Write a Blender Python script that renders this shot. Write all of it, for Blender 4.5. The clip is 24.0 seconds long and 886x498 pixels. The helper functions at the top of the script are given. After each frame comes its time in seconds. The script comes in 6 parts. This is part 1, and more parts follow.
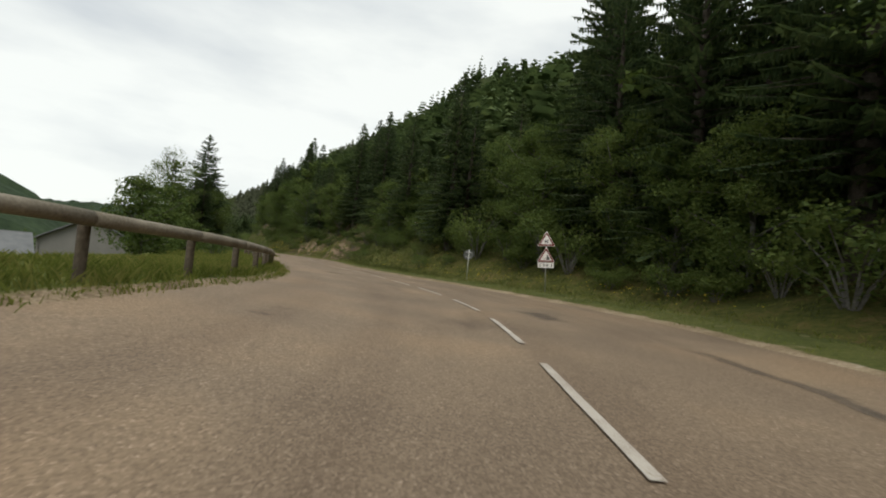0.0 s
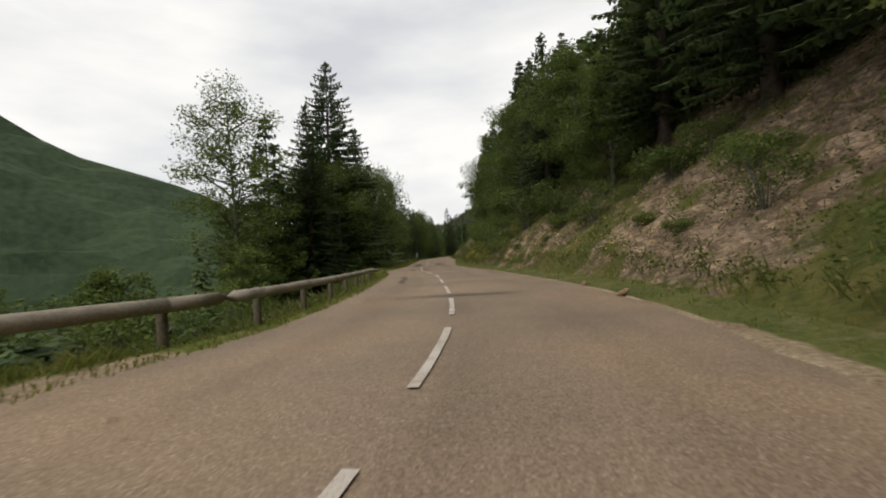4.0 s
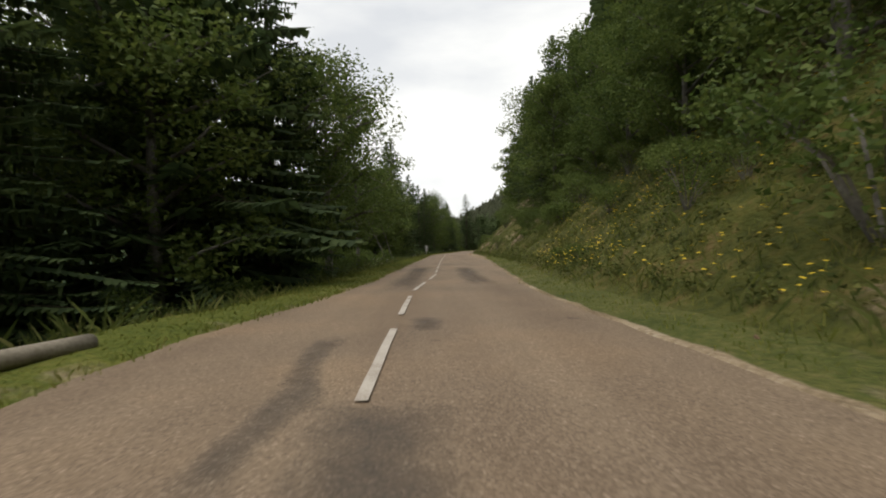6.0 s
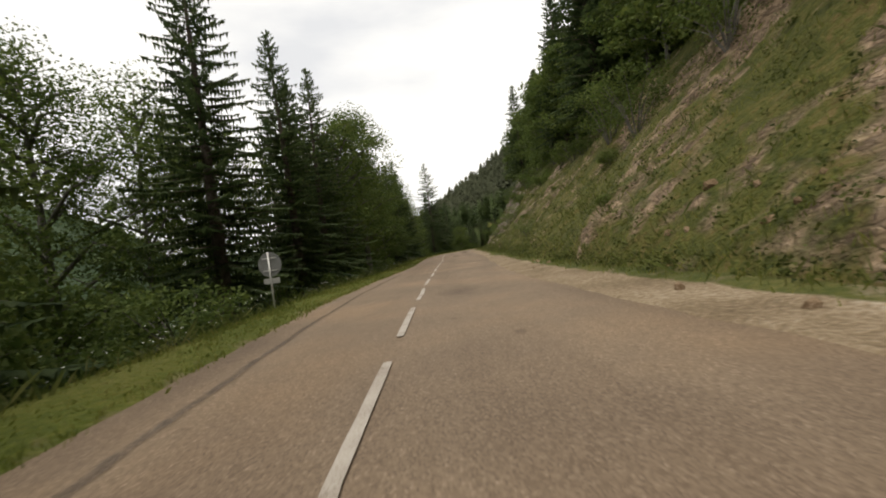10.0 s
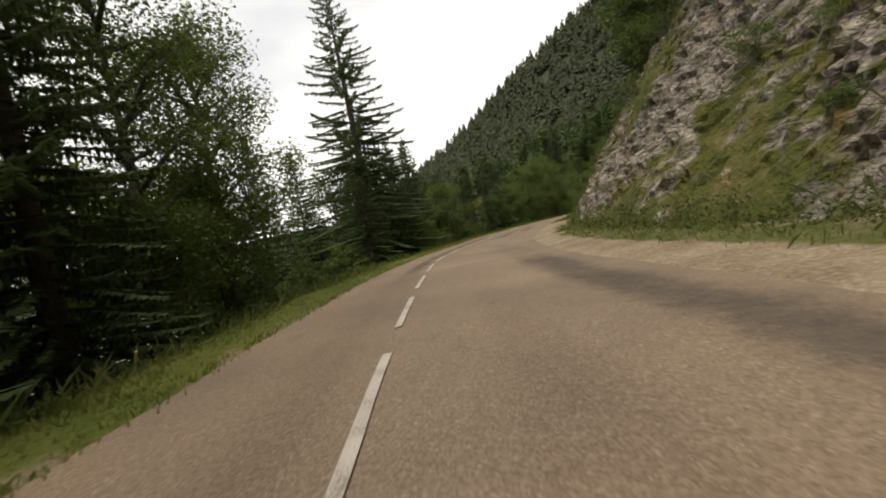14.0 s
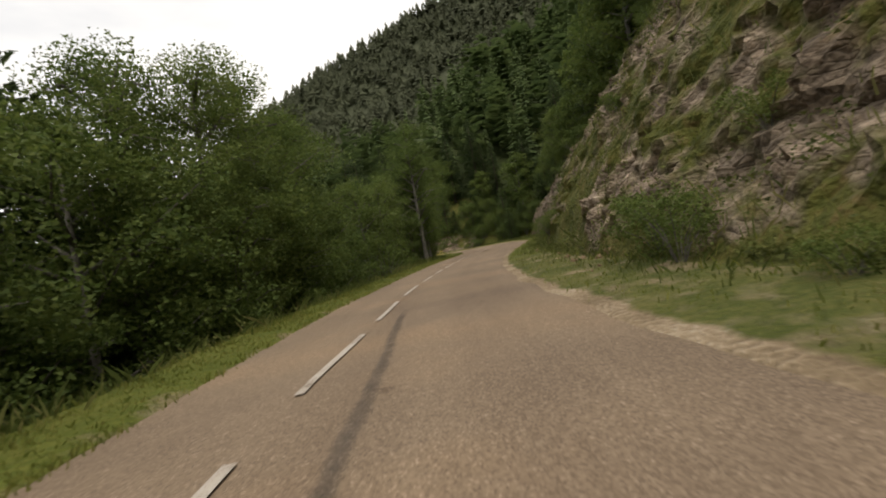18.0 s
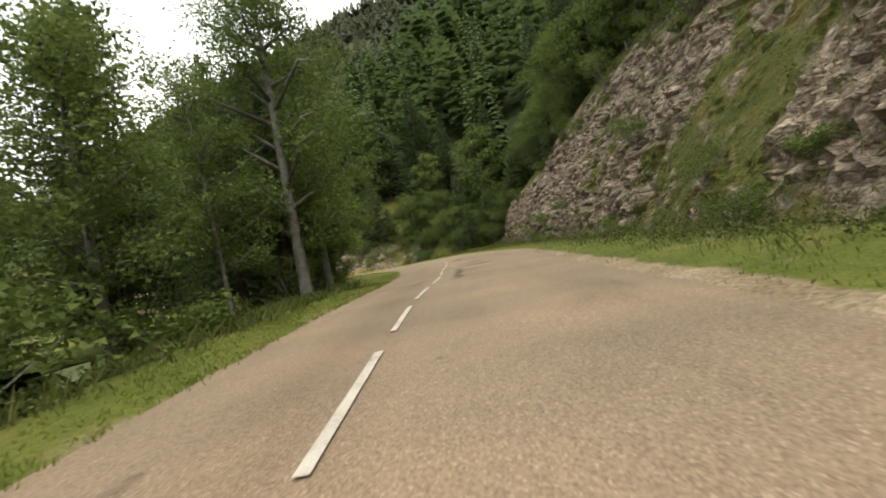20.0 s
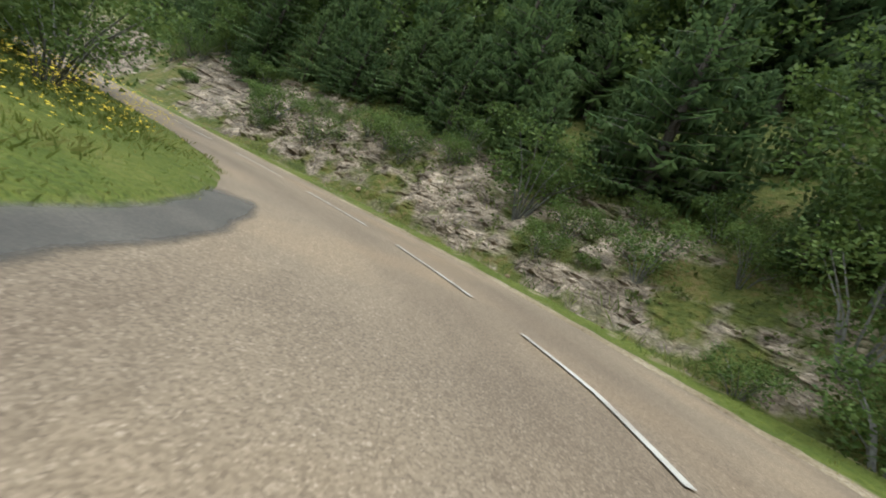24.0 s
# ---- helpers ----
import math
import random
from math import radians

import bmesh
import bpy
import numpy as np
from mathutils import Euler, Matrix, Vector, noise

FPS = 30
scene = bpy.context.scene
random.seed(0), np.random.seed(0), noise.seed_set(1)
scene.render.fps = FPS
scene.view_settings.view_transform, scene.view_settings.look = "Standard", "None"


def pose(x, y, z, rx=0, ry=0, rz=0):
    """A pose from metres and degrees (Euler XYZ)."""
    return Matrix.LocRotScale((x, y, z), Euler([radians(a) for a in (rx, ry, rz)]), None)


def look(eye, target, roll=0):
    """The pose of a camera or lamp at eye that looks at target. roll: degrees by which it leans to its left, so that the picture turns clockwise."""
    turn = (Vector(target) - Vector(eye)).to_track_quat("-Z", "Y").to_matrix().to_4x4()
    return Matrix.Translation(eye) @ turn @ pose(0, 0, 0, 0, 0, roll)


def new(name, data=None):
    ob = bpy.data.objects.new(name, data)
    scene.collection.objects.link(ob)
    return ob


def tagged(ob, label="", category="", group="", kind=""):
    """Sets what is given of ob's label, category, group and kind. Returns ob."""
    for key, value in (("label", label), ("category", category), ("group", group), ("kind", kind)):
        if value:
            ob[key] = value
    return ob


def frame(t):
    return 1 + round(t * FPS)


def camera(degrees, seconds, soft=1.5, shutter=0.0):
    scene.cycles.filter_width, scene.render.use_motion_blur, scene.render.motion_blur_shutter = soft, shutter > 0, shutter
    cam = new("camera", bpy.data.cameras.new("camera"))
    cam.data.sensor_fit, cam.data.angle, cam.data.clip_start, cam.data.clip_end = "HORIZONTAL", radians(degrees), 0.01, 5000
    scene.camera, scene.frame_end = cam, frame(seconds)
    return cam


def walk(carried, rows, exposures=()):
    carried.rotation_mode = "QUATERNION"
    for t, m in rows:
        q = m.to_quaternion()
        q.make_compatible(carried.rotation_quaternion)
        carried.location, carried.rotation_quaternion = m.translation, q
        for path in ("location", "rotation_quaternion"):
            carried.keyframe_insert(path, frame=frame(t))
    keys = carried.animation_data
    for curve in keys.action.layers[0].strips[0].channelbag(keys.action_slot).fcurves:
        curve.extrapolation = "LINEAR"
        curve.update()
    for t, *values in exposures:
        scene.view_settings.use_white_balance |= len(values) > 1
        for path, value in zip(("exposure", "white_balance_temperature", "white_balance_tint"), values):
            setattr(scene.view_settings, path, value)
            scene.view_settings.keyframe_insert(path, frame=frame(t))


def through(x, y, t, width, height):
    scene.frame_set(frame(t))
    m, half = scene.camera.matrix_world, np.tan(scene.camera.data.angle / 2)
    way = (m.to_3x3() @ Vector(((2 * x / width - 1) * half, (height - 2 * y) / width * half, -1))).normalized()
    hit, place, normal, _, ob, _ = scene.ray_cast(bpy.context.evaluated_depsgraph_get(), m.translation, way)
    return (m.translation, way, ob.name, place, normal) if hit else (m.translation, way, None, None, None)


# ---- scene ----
from mathutils.bvhtree import BVHTree

# ---------- camera and its walk ----------
cam = camera(87.8, 24.0, soft=1.9, shutter=0.06)
PATH = [
    (0.0, 67.22, 44.23, 1.080, 22.25, 1.75, 5.48),
    (0.5, 64.82, 49.59, 1.064, 27.32, 1.72, 4.19),
    (1.0, 62.37, 55.00, 0.924, 30.50, 0.54, 3.65),
    (1.5, 58.27, 60.33, 1.065, 34.20, 0.82, 3.41),
    (2.0, 53.62, 65.75, 1.123, 38.32, -0.04, 3.77),
    (2.5, 49.22, 71.00, 1.014, 45.10, 1.14, 3.12),
    (4.5, 29.31, 91.80, 1.075, 52.20, 0.35, -3.44),
    (5.0, 23.34, 96.27, 1.062, 51.71, 0.00, -2.02),
    (5.5, 17.09, 100.95, 1.015, 52.24, 0.61, 0.03),
    (6.0, 10.22, 105.23, 1.084, 53.53, -0.07, -1.34),
    (6.5, 3.77, 110.34, 1.069, 53.37, -0.68, -1.37),
    (7.0, -3.04, 115.30, 1.057, 54.01, -0.34, -1.71),
    (7.5, -9.87, 120.44, 1.066, 53.70, 0.05, -4.52),
    (8.0, -17.10, 125.35, 0.984, 52.38, 0.24, -5.08),
    (8.5, -24.61, 130.41, 1.073, 51.26, 1.01, -5.63),
    (9.0, -31.55, 136.55, 1.042, 50.26, 0.14, -5.76),
    (9.5, -38.86, 142.15, 1.062, 49.17, 0.24, -6.54),
    (10.0, -46.22, 147.86, 1.088, 48.08, -0.02, -7.76),
    (10.5, -53.82, 153.83, 1.082, 46.76, 0.30, -5.30),
    (12.5, -81.14, 179.56, 1.006, 46.70, -0.08, -2.17),
    (13.0, -88.14, 186.13, 1.071, 46.63, 0.15, -3.68),
    (13.5, -95.03, 192.56, 1.057, 46.32, 0.24, -7.65),
    (14.0, -101.58, 198.75, 1.148, 44.46, -2.02, -11.23),
    (14.5, -107.84, 204.98, 1.035, 41.62, -1.22, -11.49),
    (15.0, -113.57, 211.40, 1.102, 38.72, 0.12, -10.51),
    (15.5, -117.95, 218.38, 1.061, 37.00, 1.20, -15.08),
    (16.0, -121.88, 225.54, 1.007, 32.44, 1.02, -19.01),
    (16.5, -125.92, 232.66, 1.056, 26.68, 1.12, -18.48),
    (17.0, -129.30, 240.03, 1.034, 19.58, 0.70, -14.28),
    (17.5, -132.10, 247.60, 1.061, 14.31, -2.33, -12.79),
    (18.0, -134.30, 255.24, 1.083, 12.93, -0.00, -11.17),
    (18.5, -136.01, 263.01, 1.120, 11.31, 0.55, -10.76),
    (20.5, -140.18, 292.44, 1.002, 2.68, -0.18, -9.79),
    (21.0, -140.35, 299.74, 1.054, 1.58, -0.71, -4.84),
    (21.5, -140.97, 307.36, 1.058, 2.41, -1.06, 2.04),
    (22.0, -141.83, 314.92, 1.134, 4.56, -2.33, 8.87),
    (22.5, -143.74, 321.49, 1.073, 8.67, -2.10, 15.55),
    (23.0, -145.81, 327.39, 1.063, 14.42, -2.51, 18.84),
    (23.5, -148.57, 332.99, 1.057, 22.45, -2.88, 22.50),
    (24.0, -150.85, 338.28, 0.996, 33.46, -4.01, 24.56),
]
walk(cam, [(t, look((x, y, z), (x - math.sin(radians(a)) * math.cos(radians(p)), y + math.cos(radians(a)) * math.cos(radians(p)),
                               z + math.sin(radians(p))), r)) for t, x, y, z, a, p, r in PATH],
     [(0.0, 0.25, 6800, 6), (2.5, 0.2, 6800, 9), (5.0, 0.35, 7100, 12), (7.0, 0.52, 6900, 8), (10.0, 0.55, 7250, 11), (13.0, 0.5, 7300, 11), (14.0, 0.62, 7300, 11), (15.0, 0.42, 7300, 11), (16.0, 0.5, 7200, 11),
      (17.0, 0.35, 7100, 11), (18.0, 0.6, 7300, 12), (20.5, 1.42, 7000, 4), (22.0, 1.37, 6550, 1), (24.0, 1.32, 5850, 0)])

# ---------- sky and sun ----------
world = bpy.data.worlds.new("overcast_sky")
scene.world = world
world.use_nodes = True
wn, wl_ = world.node_tree.nodes, world.node_tree.links
wn.clear()
w_out, w_bg = wn.new("ShaderNodeOutputWorld"), wn.new("ShaderNodeBackground")
w_sky = wn.new("ShaderNodeTexSky")
w_sky.sky_type, w_sky.sun_disc = "NISHITA", False
w_sky.sun_elevation, w_sky.sun_rotation = radians(60), radians(150)
w_co, w_map, w_noise, w_ramp = wn.new("ShaderNodeTexCoord"), wn.new("ShaderNodeMapping"), wn.new("ShaderNodeTexNoise"), wn.new("ShaderNodeValToRGB")
w_map.inputs["Scale"].default_value = (1.0, 1.0, 3.2)
w_noise.inputs["Scale"].default_value, w_noise.inputs["Detail"].default_value = 1.7, 6.0
w_ramp.color_ramp.elements[0].position, w_ramp.color_ramp.elements[0].color = 0.33, (0.56, 0.60, 0.66, 1)
w_ramp.color_ramp.elements[1].position, w_ramp.color_ramp.elements[1].color = 0.56, (0.83, 0.86, 0.88, 1)
w_mul, w_mix = wn.new("ShaderNodeMixRGB"), wn.new("ShaderNodeMixRGB")
w_mul.blend_type, w_mul.inputs[0].default_value, w_mul.inputs[2].default_value = "MULTIPLY", 1.0, (0.1, 0.1, 0.1, 1)
w_mix.inputs[0].default_value = 0.94
wl_.new(w_co.outputs["Generated"], w_map.inputs[0])
wl_.new(w_map.outputs[0], w_noise.inputs["Vector"])
wl_.new(w_noise.outputs[0], w_ramp.inputs[0])
wl_.new(w_sky.outputs[0], w_mul.inputs[1])
wl_.new(w_mul.outputs[0], w_mix.inputs[1])
wl_.new(w_ramp.outputs[0], w_mix.inputs[2])
wl_.new(w_mix.outputs[0], w_bg.inputs[0])
wl_.new(w_bg.outputs[0], w_out.inputs[0])
w_bg.inputs[1].default_value = 1.0
sun_data = bpy.data.lights.new("sun", "SUN")
sun_data.energy, sun_data.angle, sun_data.color = 1.55, radians(40), (1.0, 0.97, 0.92)
sun = new("sun", sun_data)
sun.matrix_world = look((0, 0, 200), (-58, 100, 0))


# ---------- materials ----------
def material(name, stops, scale=1.0, rough=0.9, bump=0.3, fine=30.0, detail=6.0, dist=0.05, island=0.0, through=0.0, per_object=0.0, coords="Object", metal=0.0):
    """Noise at two scales between colour stops, with fine bump."""
    m = bpy.data.materials.new(name)
    m.use_nodes = True
    n, l = m.node_tree.nodes, m.node_tree.links
    b = n["Principled BSDF"]
    b.inputs["Roughness"].default_value, b.inputs["Metallic"].default_value = rough, metal
    b.inputs["Specular IOR Level"].default_value = 0.25
    co, big, small, ramp = n.new("ShaderNodeTexCoord"), n.new("ShaderNodeTexNoise"), n.new("ShaderNodeTexNoise"), n.new("ShaderNodeValToRGB")
    big.inputs["Scale"].default_value, big.inputs["Detail"].default_value = scale, detail
    small.inputs["Scale"].default_value, small.inputs["Detail"].default_value = fine, 3.0
    mixv = n.new("ShaderNodeMath")
    mixv.operation = "MULTIPLY_ADD"
    mixv.inputs[1].default_value = 0.55
    off = n.new("ShaderNodeMath")
    off.operation = "MULTIPLY"
    off.inputs[1].default_value = 0.45
    l.new(co.outputs[coords], big.inputs["Vector"])
    l.new(co.outputs[coords], small.inputs["Vector"])
    l.new(small.outputs[0], off.inputs[0])
    l.new(big.outputs[0], mixv.inputs[0])
    l.new(off.outputs[0], mixv.inputs[2])
    value = mixv.outputs[0]
    if island or per_object:
        info = n.new("ShaderNodeNewGeometry") if island else n.new("ShaderNodeObjectInfo")
        add = n.new("ShaderNodeMath")
        add.operation = "MULTIPLY_ADD"
        add.inputs[1].default_value = island or per_object
        l.new(info.outputs["Random Per Island" if island else "Random"], add.inputs[0])
        sub = n.new("ShaderNodeMath")
        sub.operation = "SUBTRACT"
        sub.inputs[1].default_value = (island or per_object) / 2
        l.new(value, sub.inputs[0])
        l.new(sub.outputs[0], add.inputs[2])
        value = add.outputs[0]
        if island and per_object:
            info2, add2 = n.new("ShaderNodeObjectInfo"), n.new("ShaderNodeMath")
            add2.operation = "MULTIPLY_ADD"
            add2.inputs[1].default_value = per_object
            l.new(info2.outputs["Random"], add2.inputs[0])
            l.new(value, add2.inputs[2])
            value = add2.outputs[0]
    l.new(value, ramp.inputs[0])
    e = ramp.color_ramp.elements
    while len(e) < len(stops):
        e.new(0.5)
    for k, (pos, col) in enumerate(stops):
        e[k].position, e[k].color = pos, (*col, 1)
    l.new(ramp.outputs[0], b.inputs["Base Color"])
    if bump:
        bm_ = n.new("ShaderNodeBump")
        bm_.inputs["Strength"].default_value, bm_.inputs["Distance"].default_value = bump, dist
        l.new(value, bm_.inputs["Height"])
        l.new(bm_.outputs[0], b.inputs["Normal"])
    if through:
        tr, mx = n.new("ShaderNodeBsdfTranslucent"), n.new("ShaderNodeMixShader")
        mx.inputs[0].default_value = through
        l.new(ramp.outputs[0], tr.inputs[0])
        l.new(b.outputs[0], mx.inputs[1])
        l.new(tr.outputs[0], mx.inputs[2])
        l.new(mx.outputs[0], n["Material Output"].inputs[0])
    return m


def blend(name, first, second, attribute, soften=0.12, scale=1.3, stain=None):
    """Two looks of material() mixed by a mesh attribute whose border is broken up by noise."""
    m = bpy.data.materials.new(name)
    m.use_nodes = True
    n, l = m.node_tree.nodes, m.node_tree.links
    b = n["Principled BSDF"]
    b.inputs["Roughness"].default_value = 0.92
    b.inputs["Specular IOR Level"].default_value = 0.2
    co, at = n.new("ShaderNodeTexCoord"), n.new("ShaderNodeAttribute")
    at.attribute_name = attribute
    cols = []
    for stops, sc, fine in (first, second):
        big, small, ramp, mx = n.new("ShaderNodeTexNoise"), n.new("ShaderNodeTexNoise"), n.new("ShaderNodeValToRGB"), n.new("ShaderNodeMath")
        big.inputs["Scale"].default_value, small.inputs["Scale"].default_value = sc, fine
        big.inputs["Detail"].default_value, small.inputs["Detail"].default_value = 8.0, 4.0
        mx.operation = "ADD"
        half = n.new("ShaderNodeMath")
        half.operation = "MULTIPLY"
        half.inputs[1].default_value = 0.5
        l.new(co.outputs["Object"], big.inputs["Vector"])
        l.new(co.outputs["Object"], small.inputs["Vector"])
        l.new(big.outputs[0], mx.inputs[0])
        l.new(small.outputs[0], mx.inputs[1])
        l.new(mx.outputs[0], half.inputs[0])
        l.new(half.outputs[0], ramp.inputs[0])
        e = ramp.color_ramp.elements
        while len(e) < len(stops):
            e.new(0.5)
        for k, (pos, col) in enumerate(stops):
            e[k].position, e[k].color = pos, (*col, 1)
        cols.append((ramp, half))
    edge, add, sub, rng, mix = n.new("ShaderNodeTexNoise"), n.new("ShaderNodeMath"), n.new("ShaderNodeMath"), n.new("ShaderNodeMapRange"), n.new("ShaderNodeMixRGB")
    edge.inputs["Scale"].default_value, edge.inputs["Detail"].default_value = scale, 8.0
    l.new(co.outputs["Object"], edge.inputs["Vector"])
    sub.operation = "SUBTRACT"
    sub.inputs[1].default_value = 0.5
    l.new(edge.outputs[0], sub.inputs[0])
    l.new(at.outputs["Fac"], add.inputs[0])
    l.new(sub.outputs[0], add.inputs[1])
    rng.inputs["From Min"].default_value, rng.inputs["From Max"].default_value = 0.5 - soften, 0.5 + soften
    l.new(add.outputs[0], rng.inputs["Value"])
    l.new(rng.outputs[0], mix.inputs[0])
    l.new(cols[0][0].outputs[0], mix.inputs[1])
    l.new(cols[1][0].outputs[0], mix.inputs[2])
    if stain:
        # blocks and thin beds of rock: each stone has its own tone, with dark cracks between, at two sizes
        flat, warp, bend_ = n.new("ShaderNodeMapping"), n.new("ShaderNodeTexNoise"), n.new("ShaderNodeMixRGB")
        flat.inputs["Scale"].default_value, flat.inputs["Rotation"].default_value = (1.0, 1.0, 1.9), (0.25, 0.18, 0.0)
        warp.inputs["Scale"].default_value, warp.inputs["Detail"].default_value = 1.6, 7.0
        bend_.inputs[0].default_value = 0.18
        l.new(co.outputs["Object"], flat.inputs[0])
        l.new(co.outputs["Object"], warp.inputs["Vector"])
        l.new(flat.outputs[0], bend_.inputs[1])
        l.new(warp.outputs["Color"], bend_.inputs[2])
        tones, cracks = [], []
        for size, deep in ((1.7, 0.72), (4.6, 0.76)):
            stones, crack, thin, tone = n.new("ShaderNodeTexVoronoi"), n.new("ShaderNodeTexVoronoi"), n.new("ShaderNodeMapRange"), n.new("ShaderNodeMapRange")
            crack.feature = "DISTANCE_TO_EDGE"
            stones.inputs["Scale"].default_value = crack.inputs["Scale"].default_value = size
            l.new(bend_.outputs[0], stones.inputs["Vector"])
            l.new(bend_.outputs[0], crack.inputs["Vector"])
            thin.inputs["From Max"].default_value, thin.inputs["To Min"].default_value = 0.12, deep
            tone.inputs["To Min"].default_value, tone.inputs["To Max"].default_value = 0.6, 1.42
            l.new(crack.outputs["Distance"], thin.inputs["Value"])
            l.new(stones.outputs["Color"], tone.inputs["Value"])
            tones.append(tone.outputs[0])
            cracks.append(thin.outputs[0])

        def times(one, two):
            m_ = n.new("ShaderNodeMath")
            m_.operation = "MULTIPLY"
            l.new(one, m_.inputs[0])
            l.new(two, m_.inputs[1])
            return m_.outputs[0]
        gap = times(cracks[0], cracks[1])
        shade = times(times(tones[0], tones[1]), gap)
        dark = n.new("ShaderNodeMixRGB")
        tint, lo, hi = n.new("ShaderNodeTexNoise"), n.new("ShaderNodeMapRange"), n.new("ShaderNodeMixRGB")
        tint.inputs["Scale"].default_value, tint.inputs["Detail"].default_value = stain[0], 9.0
        lo.inputs["From Min"].default_value, lo.inputs["From Max"].default_value = stain[1], stain[2]
        l.new(co.outputs["Object"], tint.inputs["Vector"])
        l.new(tint.outputs[0], lo.inputs["Value"])
        l.new(cols[1][0].outputs[0], hi.inputs[1])
        earth, soil, most = n.new("ShaderNodeValToRGB"), n.new("ShaderNodeAttribute"), n.new("ShaderNodeMath")
        e = earth.color_ramp.elements
        while len(e) < len(SOIL):
            e.new(0.5)
        for k, (pos, col) in enumerate(SOIL):
            e[k].position, e[k].color = pos, (*col, 1)
        l.new(cols[1][1].outputs[0], earth.inputs[0])
        l.new(earth.outputs[0], hi.inputs[2])
        soil.attribute_name = "soil"
        most.operation = "MAXIMUM"
        l.new(lo.outputs[0], most.inputs[0])
        l.new(soil.outputs["Fac"], most.inputs[1])
        l.new(most.outputs[0], hi.inputs[0])
        dark.blend_type, dark.inputs[0].default_value = "MULTIPLY", 1.0
        l.new(hi.outputs[0], dark.inputs[1])
        l.new(shade, dark.inputs[2])
        l.new(dark.outputs[0], mix.inputs[2])
    l.new(mix.outputs[0], b.inputs["Base Color"])
    bm_ = n.new("ShaderNodeBump")
    bm_.inputs["Strength"].default_value, bm_.inputs["Distance"].default_value = 0.9, 0.22
    relief = n.new("ShaderNodeMath")
    relief.operation = "MULTIPLY"
    relief.inputs[1].default_value = 1.0
    l.new(cols[1][1].outputs[0], relief.inputs[0])
    if stain:
        even = n.new("ShaderNodeMixRGB")
        even.inputs[1].default_value = (1, 1, 1, 1)
        l.new(rng.outputs[0], even.inputs[0])
        l.new(times(gap, tones[0]), even.inputs[2])
        l.new(even.outputs[0], relief.inputs[1])
    l.new(relief.outputs[0], bm_.inputs["Height"])
    l.new(bm_.outputs[0], b.inputs["Normal"])
    return m


GRASS = [(0.30, (0.045, 0.058, 0.012)), (0.46, (0.082, 0.098, 0.022)), (0.58, (0.125, 0.125, 0.036)), (0.72, (0.18, 0.155, 0.06))]
EARTH = [(0.30, (0.12, 0.085, 0.052)), (0.46, (0.22, 0.165, 0.105)), (0.58, (0.32, 0.25, 0.17)), (0.72, (0.44, 0.38, 0.30))]
ROCK = [(0.30, (0.060, 0.051, 0.042)), (0.40, (0.155, 0.136, 0.116)), (0.50, (0.255, 0.228, 0.197)), (0.60, (0.335, 0.298, 0.256)), (0.72, (0.45, 0.41, 0.365))]
SOIL = [(0.30, (0.080, 0.052, 0.030)), (0.44, (0.165, 0.112, 0.066)), (0.56, (0.245, 0.170, 0.106)), (0.70, (0.36, 0.275, 0.195))]
VERGEGRASS = [(0.30, (0.048, 0.066, 0.010)), (0.46, (0.082, 0.100, 0.016)), (0.58, (0.116, 0.124, 0.024)), (0.72, (0.16, 0.146, 0.044))]
M_VERGE = blend("verge_grass", (VERGEGRASS, 0.5, 9.0), (EARTH, 0.8, 14.0), "bare")
DULLGRASS = [(0.30, (0.038, 0.050, 0.011)), (0.46, (0.072, 0.085, 0.020)), (0.58, (0.110, 0.110, 0.032)), (0.72, (0.17, 0.14, 0.06))]
M_DULL = blend("dry_verge_grass", (DULLGRASS, 0.6, 9.0), (EARTH, 0.8, 14.0), "bare")
BANKGRASS = [(0.30, (0.028, 0.034, 0.008)), (0.44, (0.056, 0.064, 0.013)), (0.54, (0.086, 0.086, 0.020)), (0.62, (0.122, 0.094, 0.034)), (0.74, (0.165, 0.115, 0.052))]
M_BANK = blend("bank_grass_and_rock", (BANKGRASS, 0.8, 5.0), (ROCK, 1.3, 11.0), "bare", 0.08, 1.1, (0.16, 0.57, 0.72))
M_GROUND = material("forest_floor", [(0.3, (0.015, 0.022, 0.008)), (0.5, (0.035, 0.05, 0.014)), (0.7, (0.07, 0.075, 0.03))], 0.3, 0.95, 0.5, 4.0, dist=0.2)
M_STONE = material("limestone", SOIL[1:] + [(0.85, (0.42, 0.36, 0.29))], 1.1, 0.9, 0.9, 9.0, dist=0.06, per_object=0.25)
M_PAINT = material("road_paint", [(0.36, (0.19, 0.155, 0.12)), (0.46, (0.37, 0.33, 0.285)), (0.7, (0.51, 0.475, 0.425))], 2.0, 0.8, 0.3, 60.0, dist=0.004)
M_BARK = material("spruce_bark", [(0.3, (0.030, 0.024, 0.018)), (0.5, (0.075, 0.060, 0.048)), (0.7, (0.13, 0.115, 0.10))], 3.0, 0.95, 0.8, 20.0, dist=0.03)
M_PALEBARK = material("beech_bark", [(0.3, (0.05, 0.046, 0.040)), (0.5, (0.115, 0.108, 0.094)), (0.7, (0.21, 0.20, 0.18))], 2.5, 0.9, 0.5, 18.0, dist=0.02)
M_NEEDLE = material("spruce_needles", [(0.25, (0.024, 0.040, 0.018)), (0.5, (0.050, 0.078, 0.030)), (0.75, (0.085, 0.115, 0.042))], 0.4, 0.8, 0.0, 3.0, island=0.35, through=0.35, per_object=0.15)
